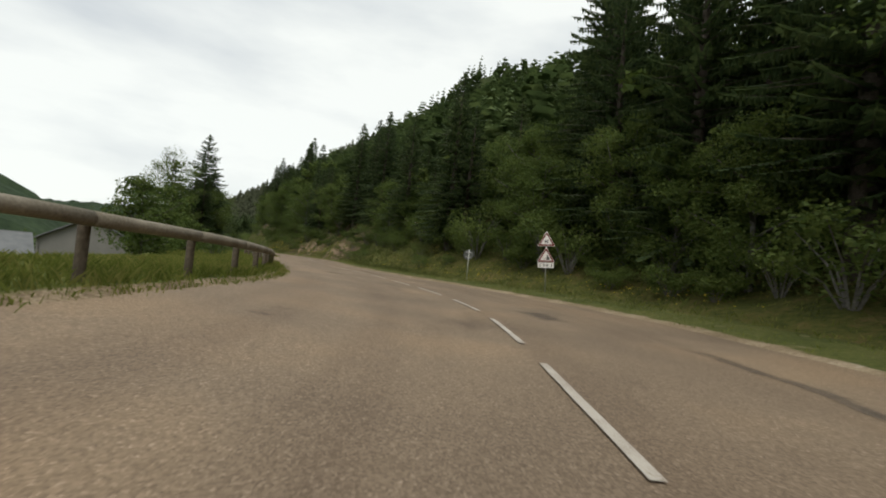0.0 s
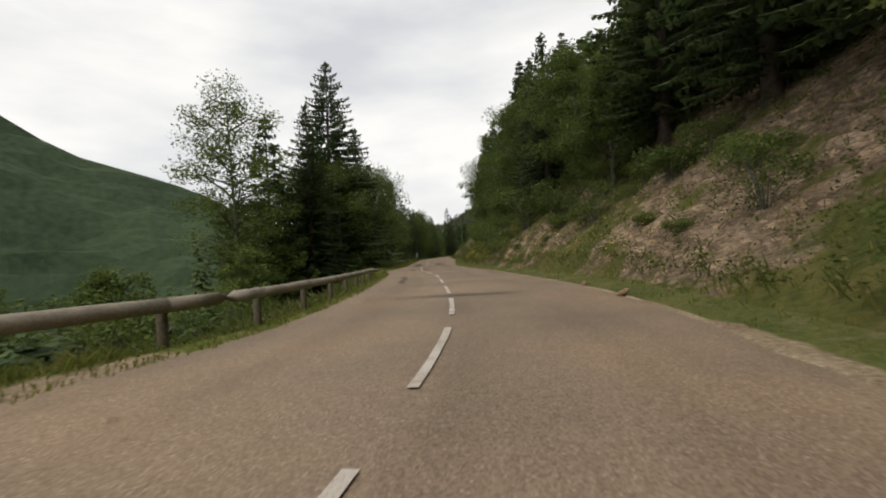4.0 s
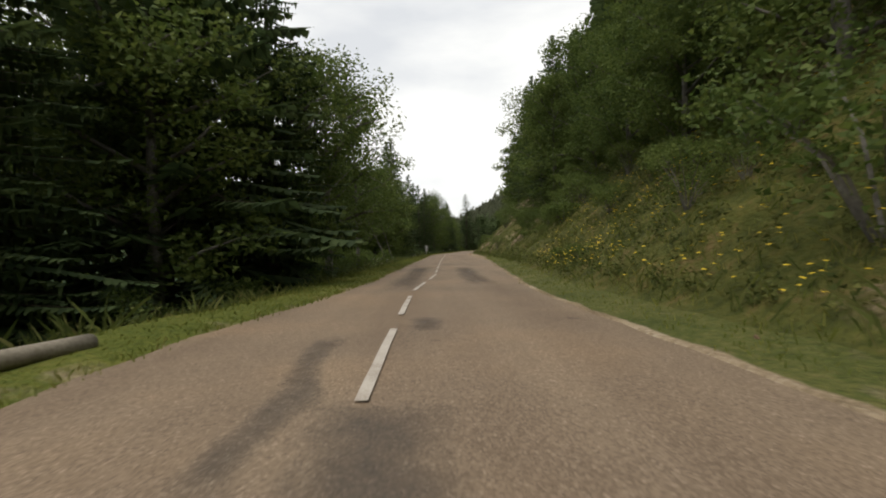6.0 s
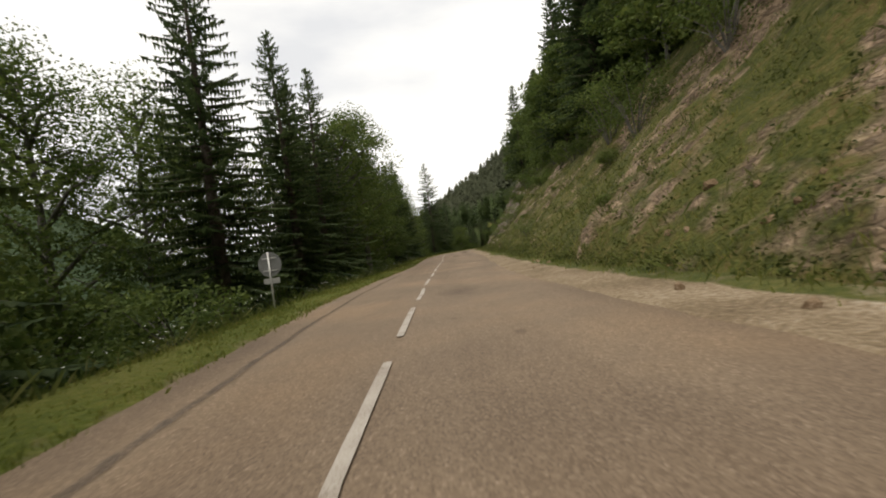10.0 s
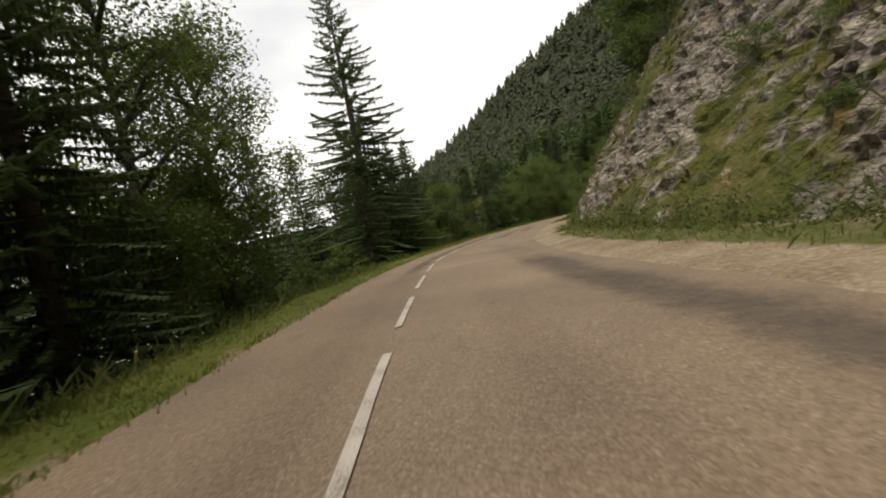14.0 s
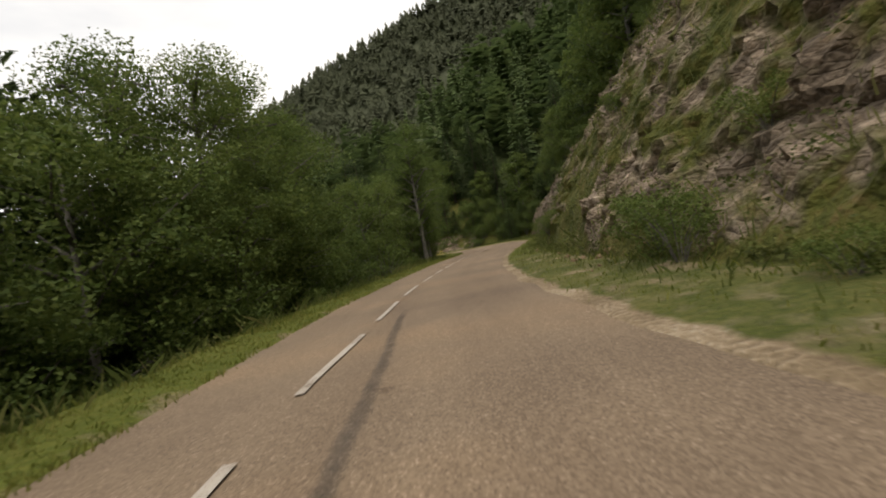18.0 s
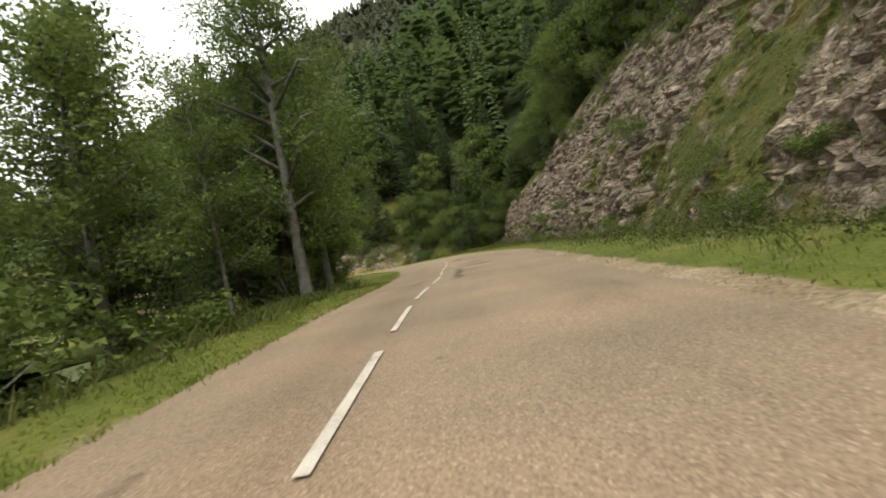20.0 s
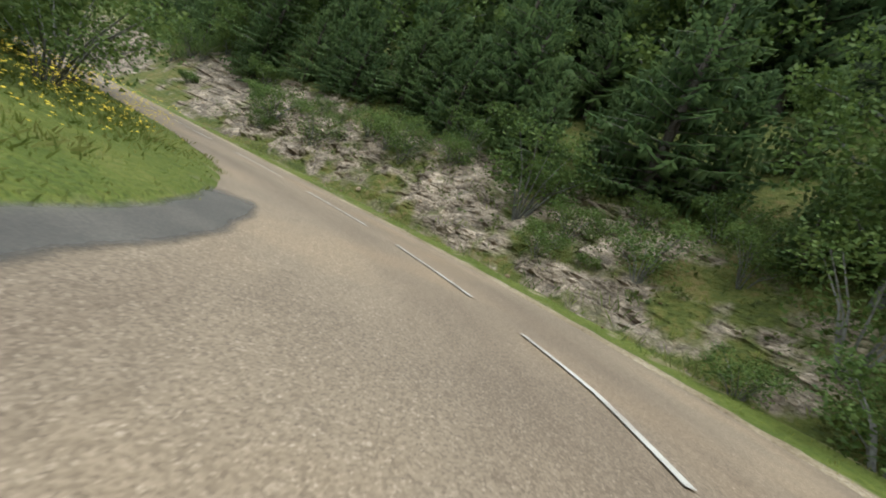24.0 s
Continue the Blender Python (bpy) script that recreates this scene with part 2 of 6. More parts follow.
M_YOUNGNEEDLE = material("young_spruce_needles", [(0.25, (0.040, 0.066, 0.026)), (0.5, (0.074, 0.112, 0.040)), (0.75, (0.115, 0.155, 0.055))], 0.4, 0.8, 0.0, 3.0, island=0.35, through=0.42, per_object=0.2)
M_LEAF = material("broad_leaves", [(0.25, (0.040, 0.068, 0.016)), (0.5, (0.080, 0.120, 0.028)), (0.78, (0.135, 0.170, 0.042))], 0.4, 0.7, 0.0, 3.0, island=0.35, through=0.42, per_object=0.15)
M_GRASSBLADE = material("grass_blades", [(0.25, (0.092, 0.118, 0.020)), (0.5, (0.150, 0.172, 0.034)), (0.75, (0.25, 0.235, 0.075))], 0.5, 0.8, 0.0, 3.0, island=0.4, through=0.5)
M_WEED = material("weed_leaves", [(0.25, (0.055, 0.078, 0.018)), (0.5, (0.105, 0.130, 0.032)), (0.78, (0.21, 0.195, 0.075))], 0.5, 0.8, 0.0, 3.0, island=0.4, through=0.5)
M_LOG = material("weathered_timber", [(0.3, (0.11, 0.095, 0.070)), (0.5, (0.205, 0.18, 0.14)), (0.7, (0.30, 0.27, 0.215))], 1.5, 0.85, 0.5, 25.0, dist=0.01)
M_POST = material("dark_timber", [(0.3, (0.05, 0.038, 0.028)), (0.5, (0.10, 0.08, 0.058)), (0.7, (0.17, 0.14, 0.10))], 3.0, 0.9, 0.5, 25.0, dist=0.01)
M_STEEL = material("galvanised_steel", [(0.3, (0.35, 0.35, 0.34)), (0.6, (0.52, 0.52, 0.50))], 4.0, 0.5, 0.1, 40.0, dist=0.002, metal=0.7)
M_SIGNBACK = material("dull_sign_back", [(0.3, (0.085, 0.088, 0.085)), (0.6, (0.14, 0.145, 0.14))], 4.0, 0.6, 0.1, 30.0, dist=0.002)
M_WHITE = material("sign_white", [(0.3, (0.62, 0.58, 0.55)), (0.6, (0.78, 0.75, 0.72))], 3.0, 0.5, 0.0)
M_RED = material("sign_red", [(0.3, (0.13, 0.022, 0.020)), (0.6, (0.21, 0.038, 0.034))], 3.0, 0.5, 0.0)
M_BLACK = material("sign_black", [(0.3, (0.012, 0.012, 0.012)), (0.6, (0.025, 0.025, 0.025))], 3.0, 0.5, 0.0)
M_PLASTER = material("grey_render_wall", [(0.3, (0.16, 0.155, 0.15)), (0.6, (0.23, 0.22, 0.21))], 0.6, 0.9, 0.2, 12.0)
M_ROOF = material("metal_roof", [(0.3, (0.10, 0.105, 0.11)), (0.6, (0.17, 0.175, 0.18))], 0.8, 0.85, 0.1, 10.0)
M_WOODWALL = material("brown_boards", [(0.3, (0.16, 0.09, 0.055)), (0.6, (0.30, 0.18, 0.11))], 0.8, 0.85, 0.2, 14.0)
M_GLASS = material("dark_window", [(0.3, (0.02, 0.022, 0.025)), (0.6, (0.04, 0.045, 0.05))], 1.0, 0.1, 0.0)
M_YELLOW = material("yellow_petals", [(0.3, (0.45, 0.30, 0.02)), (0.6, (0.62, 0.46, 0.04))], 3.0, 0.8, 0.0)
M_PETAL = material("white_petals", [(0.3, (0.55, 0.55, 0.50)), (0.6, (0.75, 0.75, 0.70))], 3.0, 0.8, 0.0)


def road_material():
    """Chip-sealed asphalt: UV is metres along and across the road, for wheel tracks and tar patches."""
    m = bpy.data.materials.new("chip_seal_asphalt")
    m.use_nodes = True
    n, l = m.node_tree.nodes, m.node_tree.links
    b = n["Principled BSDF"]
    b.inputs["Roughness"].default_value = 0.85
    b.inputs["Specular IOR Level"].default_value = 0.3
    co = n.new("ShaderNodeTexCoord")

    def noise_at(out, scale, detail=5.0, squeeze=None):
        t = n.new("ShaderNodeTexNoise")
        t.inputs["Scale"].default_value, t.inputs["Detail"].default_value = scale, detail
        if squeeze:
            mp = n.new("ShaderNodeMapping")
            mp.inputs["Scale"].default_value = squeeze
            l.new(co.outputs[out], mp.inputs[0])
            l.new(mp.outputs[0], t.inputs["Vector"])
        else:
            l.new(co.outputs[out], t.inputs["Vector"])
        return t.outputs[0]

    def ramp(value, stops):
        r = n.new("ShaderNodeValToRGB")
        e = r.color_ramp.elements
        while len(e) < len(stops):
            e.new(0.5)
        for k, (pos, col) in enumerate(stops):
            e[k].position, e[k].color = pos, (*col, 1)
        l.new(value, r.inputs[0])
        return r.outputs[0]

    def mix(kind, fac, a, c):
        x = n.new("ShaderNodeMixRGB")
        x.blend_type = kind
        if isinstance(fac, float):
            x.inputs[0].default_value = fac
        else:
            l.new(fac, x.inputs[0])
        l.new(a, x.inputs[1])
        l.new(c, x.inputs[2])
        return x.outputs[0]

    vor = n.new("ShaderNodeTexVoronoi")
    vor.inputs["Scale"].default_value = 64.0
    l.new(co.outputs["Object"], vor.inputs["Vector"])
    chips = ramp(vor.outputs["Color"], [(0.0, (0.180, 0.143, 0.109)), (0.4, (0.266, 0.214, 0.162)), (0.78, (0.350, 0.285, 0.222)), (1.0, (0.53, 0.455, 0.38))])
    base = ramp(noise_at("Object", 0.35, 7.0), [(0.3, (0.535, 0.485, 0.44)), (0.5, (0.66, 0.60, 0.535)), (0.7, (0.80, 0.70, 0.585))])
    col = mix("MULTIPLY", 1.0, chips, base)
    tracks = ramp(noise_at("UV", 1.0, 4.0, (0.05, 0.75, 1.0)), [(0.36, (0.80, 0.775, 0.765)), (0.56, (1.0, 1.0, 1.0))])
    col = mix("MULTIPLY", 0.8, col, tracks)
    patches = ramp(noise_at("UV", 1.0, 5.0, (0.16, 0.45, 1.0)), [(0.63, (1, 1, 1)), (0.74, (0.64, 0.62, 0.62))])
    col = mix("MULTIPLY", 0.85, col, patches)
    spots = ramp(noise_at("Object", 1.6, 3.0), [(0.70, (1, 1, 1)), (0.76, (0.5, 0.47, 0.45))])
    col = mix("MULTIPLY", 0.7, col, spots)
    l.new(col, b.inputs["Base Color"])
    bm_ = n.new("ShaderNodeBump")
    bm_.inputs["Strength"].default_value, bm_.inputs["Distance"].default_value = 0.15, 0.006
    l.new(vor.outputs["Distance"], bm_.inputs["Height"])
    l.new(bm_.outputs[0], b.inputs["Normal"])
    return m


M_ROAD = road_material()

# ---------- the road's line ----------
CENTRE = [(84, -30), (80, 0), (76, 20), (72.5, 34), (68.4, 44.7), (63.4, 55.8), (55.6, 65.1), (46.8, 73.4), (38.2, 81.8), (30.1, 90.7), (20.7, 98.0),
          (1.0, 111.7), (-18.3, 126.0), (-37.3, 140.5), (-56.2, 155.4), (-73.5, 172.0), (-91.2, 188.1), (-108.6, 204.7), (-116.6, 213.9),
          (-122.9, 224.2), (-128.6, 234.9), (-133.0, 246.2), (-136.4, 257.8), (-139.0, 269.7), (-141.5, 293.7), (-141.8, 305.7), (-142.4, 317.7),
          (-144.4, 330.1), (-148.3, 338.3), (-152.0, 343.2), (-156.5, 345.9), (-162.5, 346.6), (-169.0, 346.4), (-180.0, 346.0), (-205.0, 345.0), (-235.0, 340.0)]


def smooth_line(points, step):
    p = np.array(points, float)
    p = np.vstack([2 * p[0] - p[1], p, 2 * p[-1] - p[-2]])
    out = []
    for i in range(1, len(p) - 2):
        n = max(2, int(np.linalg.norm(p[i + 1] - p[i]) / 0.25))
        u = np.linspace(0, 1, n, endpoint=False)[:, None]
        d1, d2 = np.linalg.norm(p[i + 1] - p[i]), 0
        ta = (p[i + 1] - p[i - 1]) / (np.linalg.norm(p[i + 1] - p[i]) + np.linalg.norm(p[i] - p[i - 1])) * d1
        tb = (p[i + 2] - p[i]) / (np.linalg.norm(p[i + 2] - p[i + 1]) + d1) * d1
        out.append((2 * u**3 - 3 * u**2 + 1) * p[i] + (u**3 - 2 * u**2 + u) * ta + (3 * u**2 - 2 * u**3) * p[i + 1] + (u**3 - u**2) * tb)
    q = np.vstack(out)
    s = np.r_[0, np.cumsum(np.linalg.norm(np.diff(q, axis=0), axis=1))]
    t = np.arange(0, s[-1], step)
    return np.stack([np.interp(t, s, q[:, 0]), np.interp(t, s, q[:, 1])], 1), t


LINE, LINE_S = smooth_line(CENTRE, 0.5)
zero = int(np.argmin(np.linalg.norm(LINE - np.array([68.4, 44.7]), axis=1)))
LINE_S = LINE_S - LINE_S[zero]
S_MIN, S_MAX = float(LINE_S[0]), float(LINE_S[-1])
TANG = np.gradient(LINE, axis=0)
TANG /= np.linalg.norm(TANG, axis=1)[:, None]
RIGHT = np.stack([TANG[:, 1], -TANG[:, 0]], 1)


def place(s, d):
    """World x, y at s metres along the road and d to the right of its centre line."""
    x, y = np.interp(s, LINE_S, LINE[:, 0]), np.interp(s, LINE_S, LINE[:, 1])
    rx, ry = np.interp(s, LINE_S, RIGHT[:, 0]), np.interp(s, LINE_S, RIGHT[:, 1])
    return x + rx * d, y + ry * d


def heading(s):
    return math.atan2(float(np.interp(s, LINE_S, TANG[:, 1])), float(np.interp(s, LINE_S, TANG[:, 0])))


def profile(pairs):
    a, b = zip(*pairs)
    return lambda s: np.interp(s, a, b)


left_edge = profile([(-40, 5), (0, 5.4), (20, 5.0), (30, 5.0), (40, 5.6), (48, 5.2), (55, 4.0), (62, 3.0), (70, 2.75), (83, 2.75), (88, 3.25), (91.5, 3.2), (95, 2.6), (101, 2.15), (140, 2.2), (158, 2.5), (172, 2.45), (192, 2.4),
                     (225, 2.7), (240, 2.3), (252, 2.2), (262, 2.2), (270, 2.2), (285, 1.8), (315, 1.8), (340, 2.5), (356, 3.0), (363, 3.65), (369, 4.2), (376, 4.6), (381, 4.4), (387, 4.45), (390, 4.25), (395, 3.9), (398.6, 3.0), (402, 2.5), (410, 2.3)])
right_edge = profile([(-40, 4), (0, 6.0), (10, 5.5), (18, 4.6), (23, 3.9), (30, 3.0), (43, 2.7), (60, 3.5), (66, 3.8), (82, 3.35), (88, 2.8), (97, 2.65), (108, 3.3), (125, 4.1), (142, 3.7),
                      (160, 3.55), (184, 3.4), (212, 4.2), (222, 4.45), (243, 4.2), (273, 4.6), (284, 3.9), (303, 3.3), (323, 3.4), (340, 4.5), (361, 5.0), (376, 4.6), (386, 5.2), (394, 3.0), (405, 2.2)])
# right bank: flat verge, then a steep face of some height, then the hillside
verge_right = profile([(-40, 1.5), (6, 2.4), (14, 4.2), (27, 4.0), (38, 2.2), (50, 1.2), (60, 1.0), (110, 1.2), (135, 2.0), (160, 1.6), (205, 1.8), (230, 3.2), (250, 2.8), (262, 2.3), (275, 2.9), (300, 2.2), (320, 2.0), (335, 3.6), (360, 3.2), (368, 3.6), (374, 4.4), (379, 6.2), (382, 7.6), (384, 8.2), (387, 5.0), (391, 1.6), (400, 1.3)])
face_slope = profile([(-40, 0.35), (20, 0.35), (50, 0.6), (65, 0.85), (110, 0.95), (160, 1.0), (205, 1.05), (222, 1.2), (245, 1.4), (300, 1.5), (345, 1.5), (362, 2.1), (375, 2.6), (383, 2.4), (384.5, 0.8), (390, 1.05), (430, 1.0)])
face_height = profile([(-40, 3), (30, 4), (65, 8), (110, 10), (160, 11), (205, 9), (222, 10), (250, 13), (300, 14), (340, 12), (356, 10.5), (366, 10), (370, 9), (372, 6.2), (379, 5.3), (383, 4.6), (384.5, 2.0), (386, 1.5), (390, 2.8), (395, 4.0), (405, 4.6), (440, 5)])
hill_slope = profile([(-40, 0.35), (40, 0.35), (100, 0.42), (160, 0.6), (220, 0.75), (280, 0.8), (310, 0.9), (400, 0.85)])
hill_top = profile([(-40, 95), (384, 95), (394, 60), (400, 38), (408, 22), (440, 20)])
bare_rock = profile([(-40, 0.0), (50, 0.1), (62, 0.46), (70, 0.56), (84, 0.56), (92, 0.2), (124, 0.2), (134, 0.42), (144, 0.55), (157, 0.55), (175, 0.44), (205, 0.46), (222, 0.5), (240, 0.58), (256, 0.6), (275, 0.55), (292, 0.47), (322, 0.45), (345, 0.6), (366, 0.74), (375, 0.8), (383, 0.76), (385, 0.25), (388, 0.3), (391, 0.57), (440, 0.55)])
verge_left = profile([(-40, 3.0), (40, 3.0), (56, 1.2), (62, 0.15), (86, 0.15), (92, 1.4), (200, 1.4), (330, 1.5), (350, 4.0), (400, 3.0)])
cross_left = profile([(-60, 0.075), (10, 0.075), (24, 0.05), (45, 0.035), (60, 0.0), (440, 0.0)])
fall_left = profile([(-40, 0.10), (45, 0.12), (60, 0.33), (86, 0.36), (95, 0.5), (330, 0.55), (352, 0.15), (400, 0.1), (440, 0.1)])
rise_left = profile([(-40, 0.12), (25, 0.08), (62, 0.03), (440, 0.05)])


def lump(x, y, scale, seed=0.0):
    return noise.noise(Vector((x * scale, y * scale, seed)))


def right_height(s, e):
    """Height of the ground e metres right of the road's right edge."""
    v, k, h = verge_right(s), face_slope(s), face_height(s)
    run = h / k
    u = e - v
    foot = 0.10 * np.clip(e, 0, 1.5)
    return np.where(u <= 0, foot, np.where(u < run, foot + u * k, foot + h + np.minimum((u - run) * hill_slope(s), hill_top(s))))


def left_height(s, e):
    v = verge_left(s)
    up = rise_left(s) * np.clip(e / 2.0, 0, 1) + cross_left(s) * (left_edge(s) - 1.0)
    u = np.maximum(e - v, 0)
    return up - np.minimum(u * fall_left(s), 16) - np.minimum(np.maximum(u - 30, 0) * 0.18, 30)


def ground_at(s, d):
    """Ground height at road coordinates."""
    if d >= 0:
        e = d - float(right_edge(s))
        return float(right_height(s, e)) if e > 0 else 0.0
    e = -d - float(left_edge(s))
    return float(left_height(s, e)) if e > 0 else 0.0


def mesh_of(name, verts, faces, mat, smooth=False):
    me = bpy.data.meshes.new(name)
    me.from_pydata([tuple(map(float, v)) for v in verts], [], [tuple(map(int, f)) for f in faces])
    me.materials.append(mat)
    if smooth:
        me.polygons.foreach_set("use_smooth", [True] * len(me.polygons))
    me.update()
    return me


def grid_faces(rows, cols):
    i = np.arange((rows - 1) * (cols - 1))
    a = i // (cols - 1) * cols + i % (cols - 1)
    return np.stack([a, a + 1, a + cols + 1, a + cols], 1)


def part(name, data, parent, label="", m=None):
    ob = new(name, data)
    ob.parent = parent
    if m is not None:
        ob.matrix_basis = m
    if label:
        tagged(ob, label)
    return ob


def bm_mesh(name, bm, mat, smooth=False):
    me = bpy.data.meshes.new(name)
    bm.normal_update()
    bm.to_mesh(me)
    bm.free()
    me.materials.append(mat)
    if smooth:
        me.polygons.foreach_set("use_smooth", [True] * len(me.polygons))
    return me


def set_attribute(me, name, values):
    a = me.attributes.new(name, "FLOAT", "POINT")
    a.data.foreach_set("value", np.asarray(values, dtype=np.float32))


# ---------- road surface ----------
def build_road():
    ss = np.arange(S_MIN + 1, S_MAX - 1, 0.5)
    cols = 15
    verts, uvs = [], []
    for s in ss:
        rag_l = 0.10 * lump(s, 3.1, 0.9) + 0.05 * lump(s, 7.7, 3.0)
        rag_r = 0.14 * lump(s, 13.1, 0.7) + 0.05 * lump(s, 17.7, 3.0)
        a, b = -float(left_edge(s)) + rag_l, float(right_edge(s)) + rag_r
        for k in range(cols):
            d = a + (b - a) * k / (cols - 1)
            x, y = place(s, d)
            edge = 0.02 * (abs(k - 7) == 7)
            verts.append((x, y, 0.012 * lump(x, y, 0.25) - edge + float(cross_left(s)) * max(0.0, -d - 1.0)))
            uvs.append((s, d))
    me = mesh_of("road", verts, grid_faces(len(ss), cols)[:, ::-1], M_ROAD, True)
    uv = me.uv_layers.new(name="UVMap")
    idx = np.zeros(len(me.loops), dtype=np.int32)
    me.loops.foreach_get("vertex_index", idx)
    uv.data.foreach_set("uv", np.array(uvs, dtype=np.float32)[idx].ravel())
    return tagged(new("road", me), "worn brownish chip-sealed mountain road with dark tar patches", "road", kind="structure")


road = build_road()


def build_dashes():
    for k in range(-6, 98):
        s0 = k * DASH_STEP
        s0 += 2.6 if s0 < 48 else 1.9 if s0 < 190 else 3.6 if s0 < 322 else 2.1
        if s0 < S_MIN + 2 or s0 > 418:
            continue
        verts = []
        for i in range(7):
            s = s0 + DASH_LENGTH * i / 6
            for d in (-0.05, 0.05):
                w = d + 0.008 * lump(s, d * 9, 5.0, 4.0)
                x, y = place(s, w + float(paint_shift(s)))
                verts.append((x, y, 0.02 + 0.012 * lump(x, y, 0.25)))
        part("road_dash", mesh_of("road_dash", verts, grid_faces(7, 2)[:, ::-1], M_PAINT), road, "worn white painted dash" if k == 0 else "")


paint_shift = profile([(78, 0.0), (86, -0.55), (97, -0.5), (104, 0.0), (148, 0.03), (152, 0.1), (158, -0.12), (162, 0.1), (168, 0.36), (176, 0.36), (187, 0.0), (235, 0.0), (245, 0.12), (252, 0.0), (258, 0.0), (266, 0.2), (270, 0.18), (278, 0.0), (290, 0.0), (296, -0.05), (301, -0.1), (303, -0.05), (305, 0.07), (308, 0.17), (313, 0.2), (335, 0.1), (347, 0.08), (353, -0.2), (361, -0.22), (366, -0.05), (374, 0.18), (378.5, 0.2), (382, -0.05), (389, 0.14), (392, -0.25), (394, -0.38), (398, -0.2), (402, 0.0)])
DASH_STEP, DASH_LENGTH = 4.33, 2.95
build_dashes()


# ---------- verges, bank and ground ----------
def build_left_verge():
    ss = np.arange(S_MIN + 1, S_MAX - 1, 0.7)
    offs = [-0.25, 0.0, 0.25, 0.6, 1.0, 1.5, 2.2, 3.0, 4.0, 5.5, 7.5, 10, 13, 17, 22]
    verts, bare = [], []
    for s in ss:
        cap = float(np.interp(s, [335, 350, 358, 410, 420], [22, 22, 1.6, 1.6, 22]))
        for o in offs:
            e = o if o <= cap else cap + (o - cap) * 0.002
            rag = 0.10 * lump(s, 3.1, 0.9) + 0.05 * lump(s, 7.7, 3.0) if o < 0.5 else 0
            x, y = place(s, -float(left_edge(s)) - e + rag)
            z = float(left_height(s, max(e, 0))) + (0.05 * lump(x, y, 1.1) + 0.10 * lump(x, y, 0.3)) * min(max(e, 0), 2) / 2 - (0.03 if o <= 0 else -0.03)
            verts.append((x, y, z - (0.05 if o < 0 else 0.3 if o > cap else 0)))
            bare.append((0.95 if o <= 0 else 0.62 if o <= 0.25 else 0.12) if s < 60 else 0.62 if o < 0 else 0.42 if o == 0 else 0.3 if o <= 0.25 else 0.12)
    me = mesh_of("verge_left", verts, grid_faces(len(ss), len(offs)), M_VERGE, True)
    set_attribute(me, "bare", bare)
    return tagged(new("verge_left", me), "grassy valley-side verge falling away below the road", "verge", kind="structure")


verge_l = build_left_verge()


def crag(p, size, tall=0.75):
    """Blocky relief: each cell of rock sticks out by its own amount and tilts its own way, along sloping beds."""
    q = Vector((p[0] / size, p[1] / size, (p[2] + 0.2 * p[1]) / (size * tall)))
    c = noise.voronoi(q)[1][0]
    h = math.sin(c.x * 127.1 + c.y * 311.7 + c.z * 74.7) * 43758.5453
    h -= math.floor(h)
    o = q - c
    return (h - 0.5) + 0.8 * (o.x * math.sin(h * 40) + o.y * math.cos(h * 50) + o.z * math.sin(h * 90))


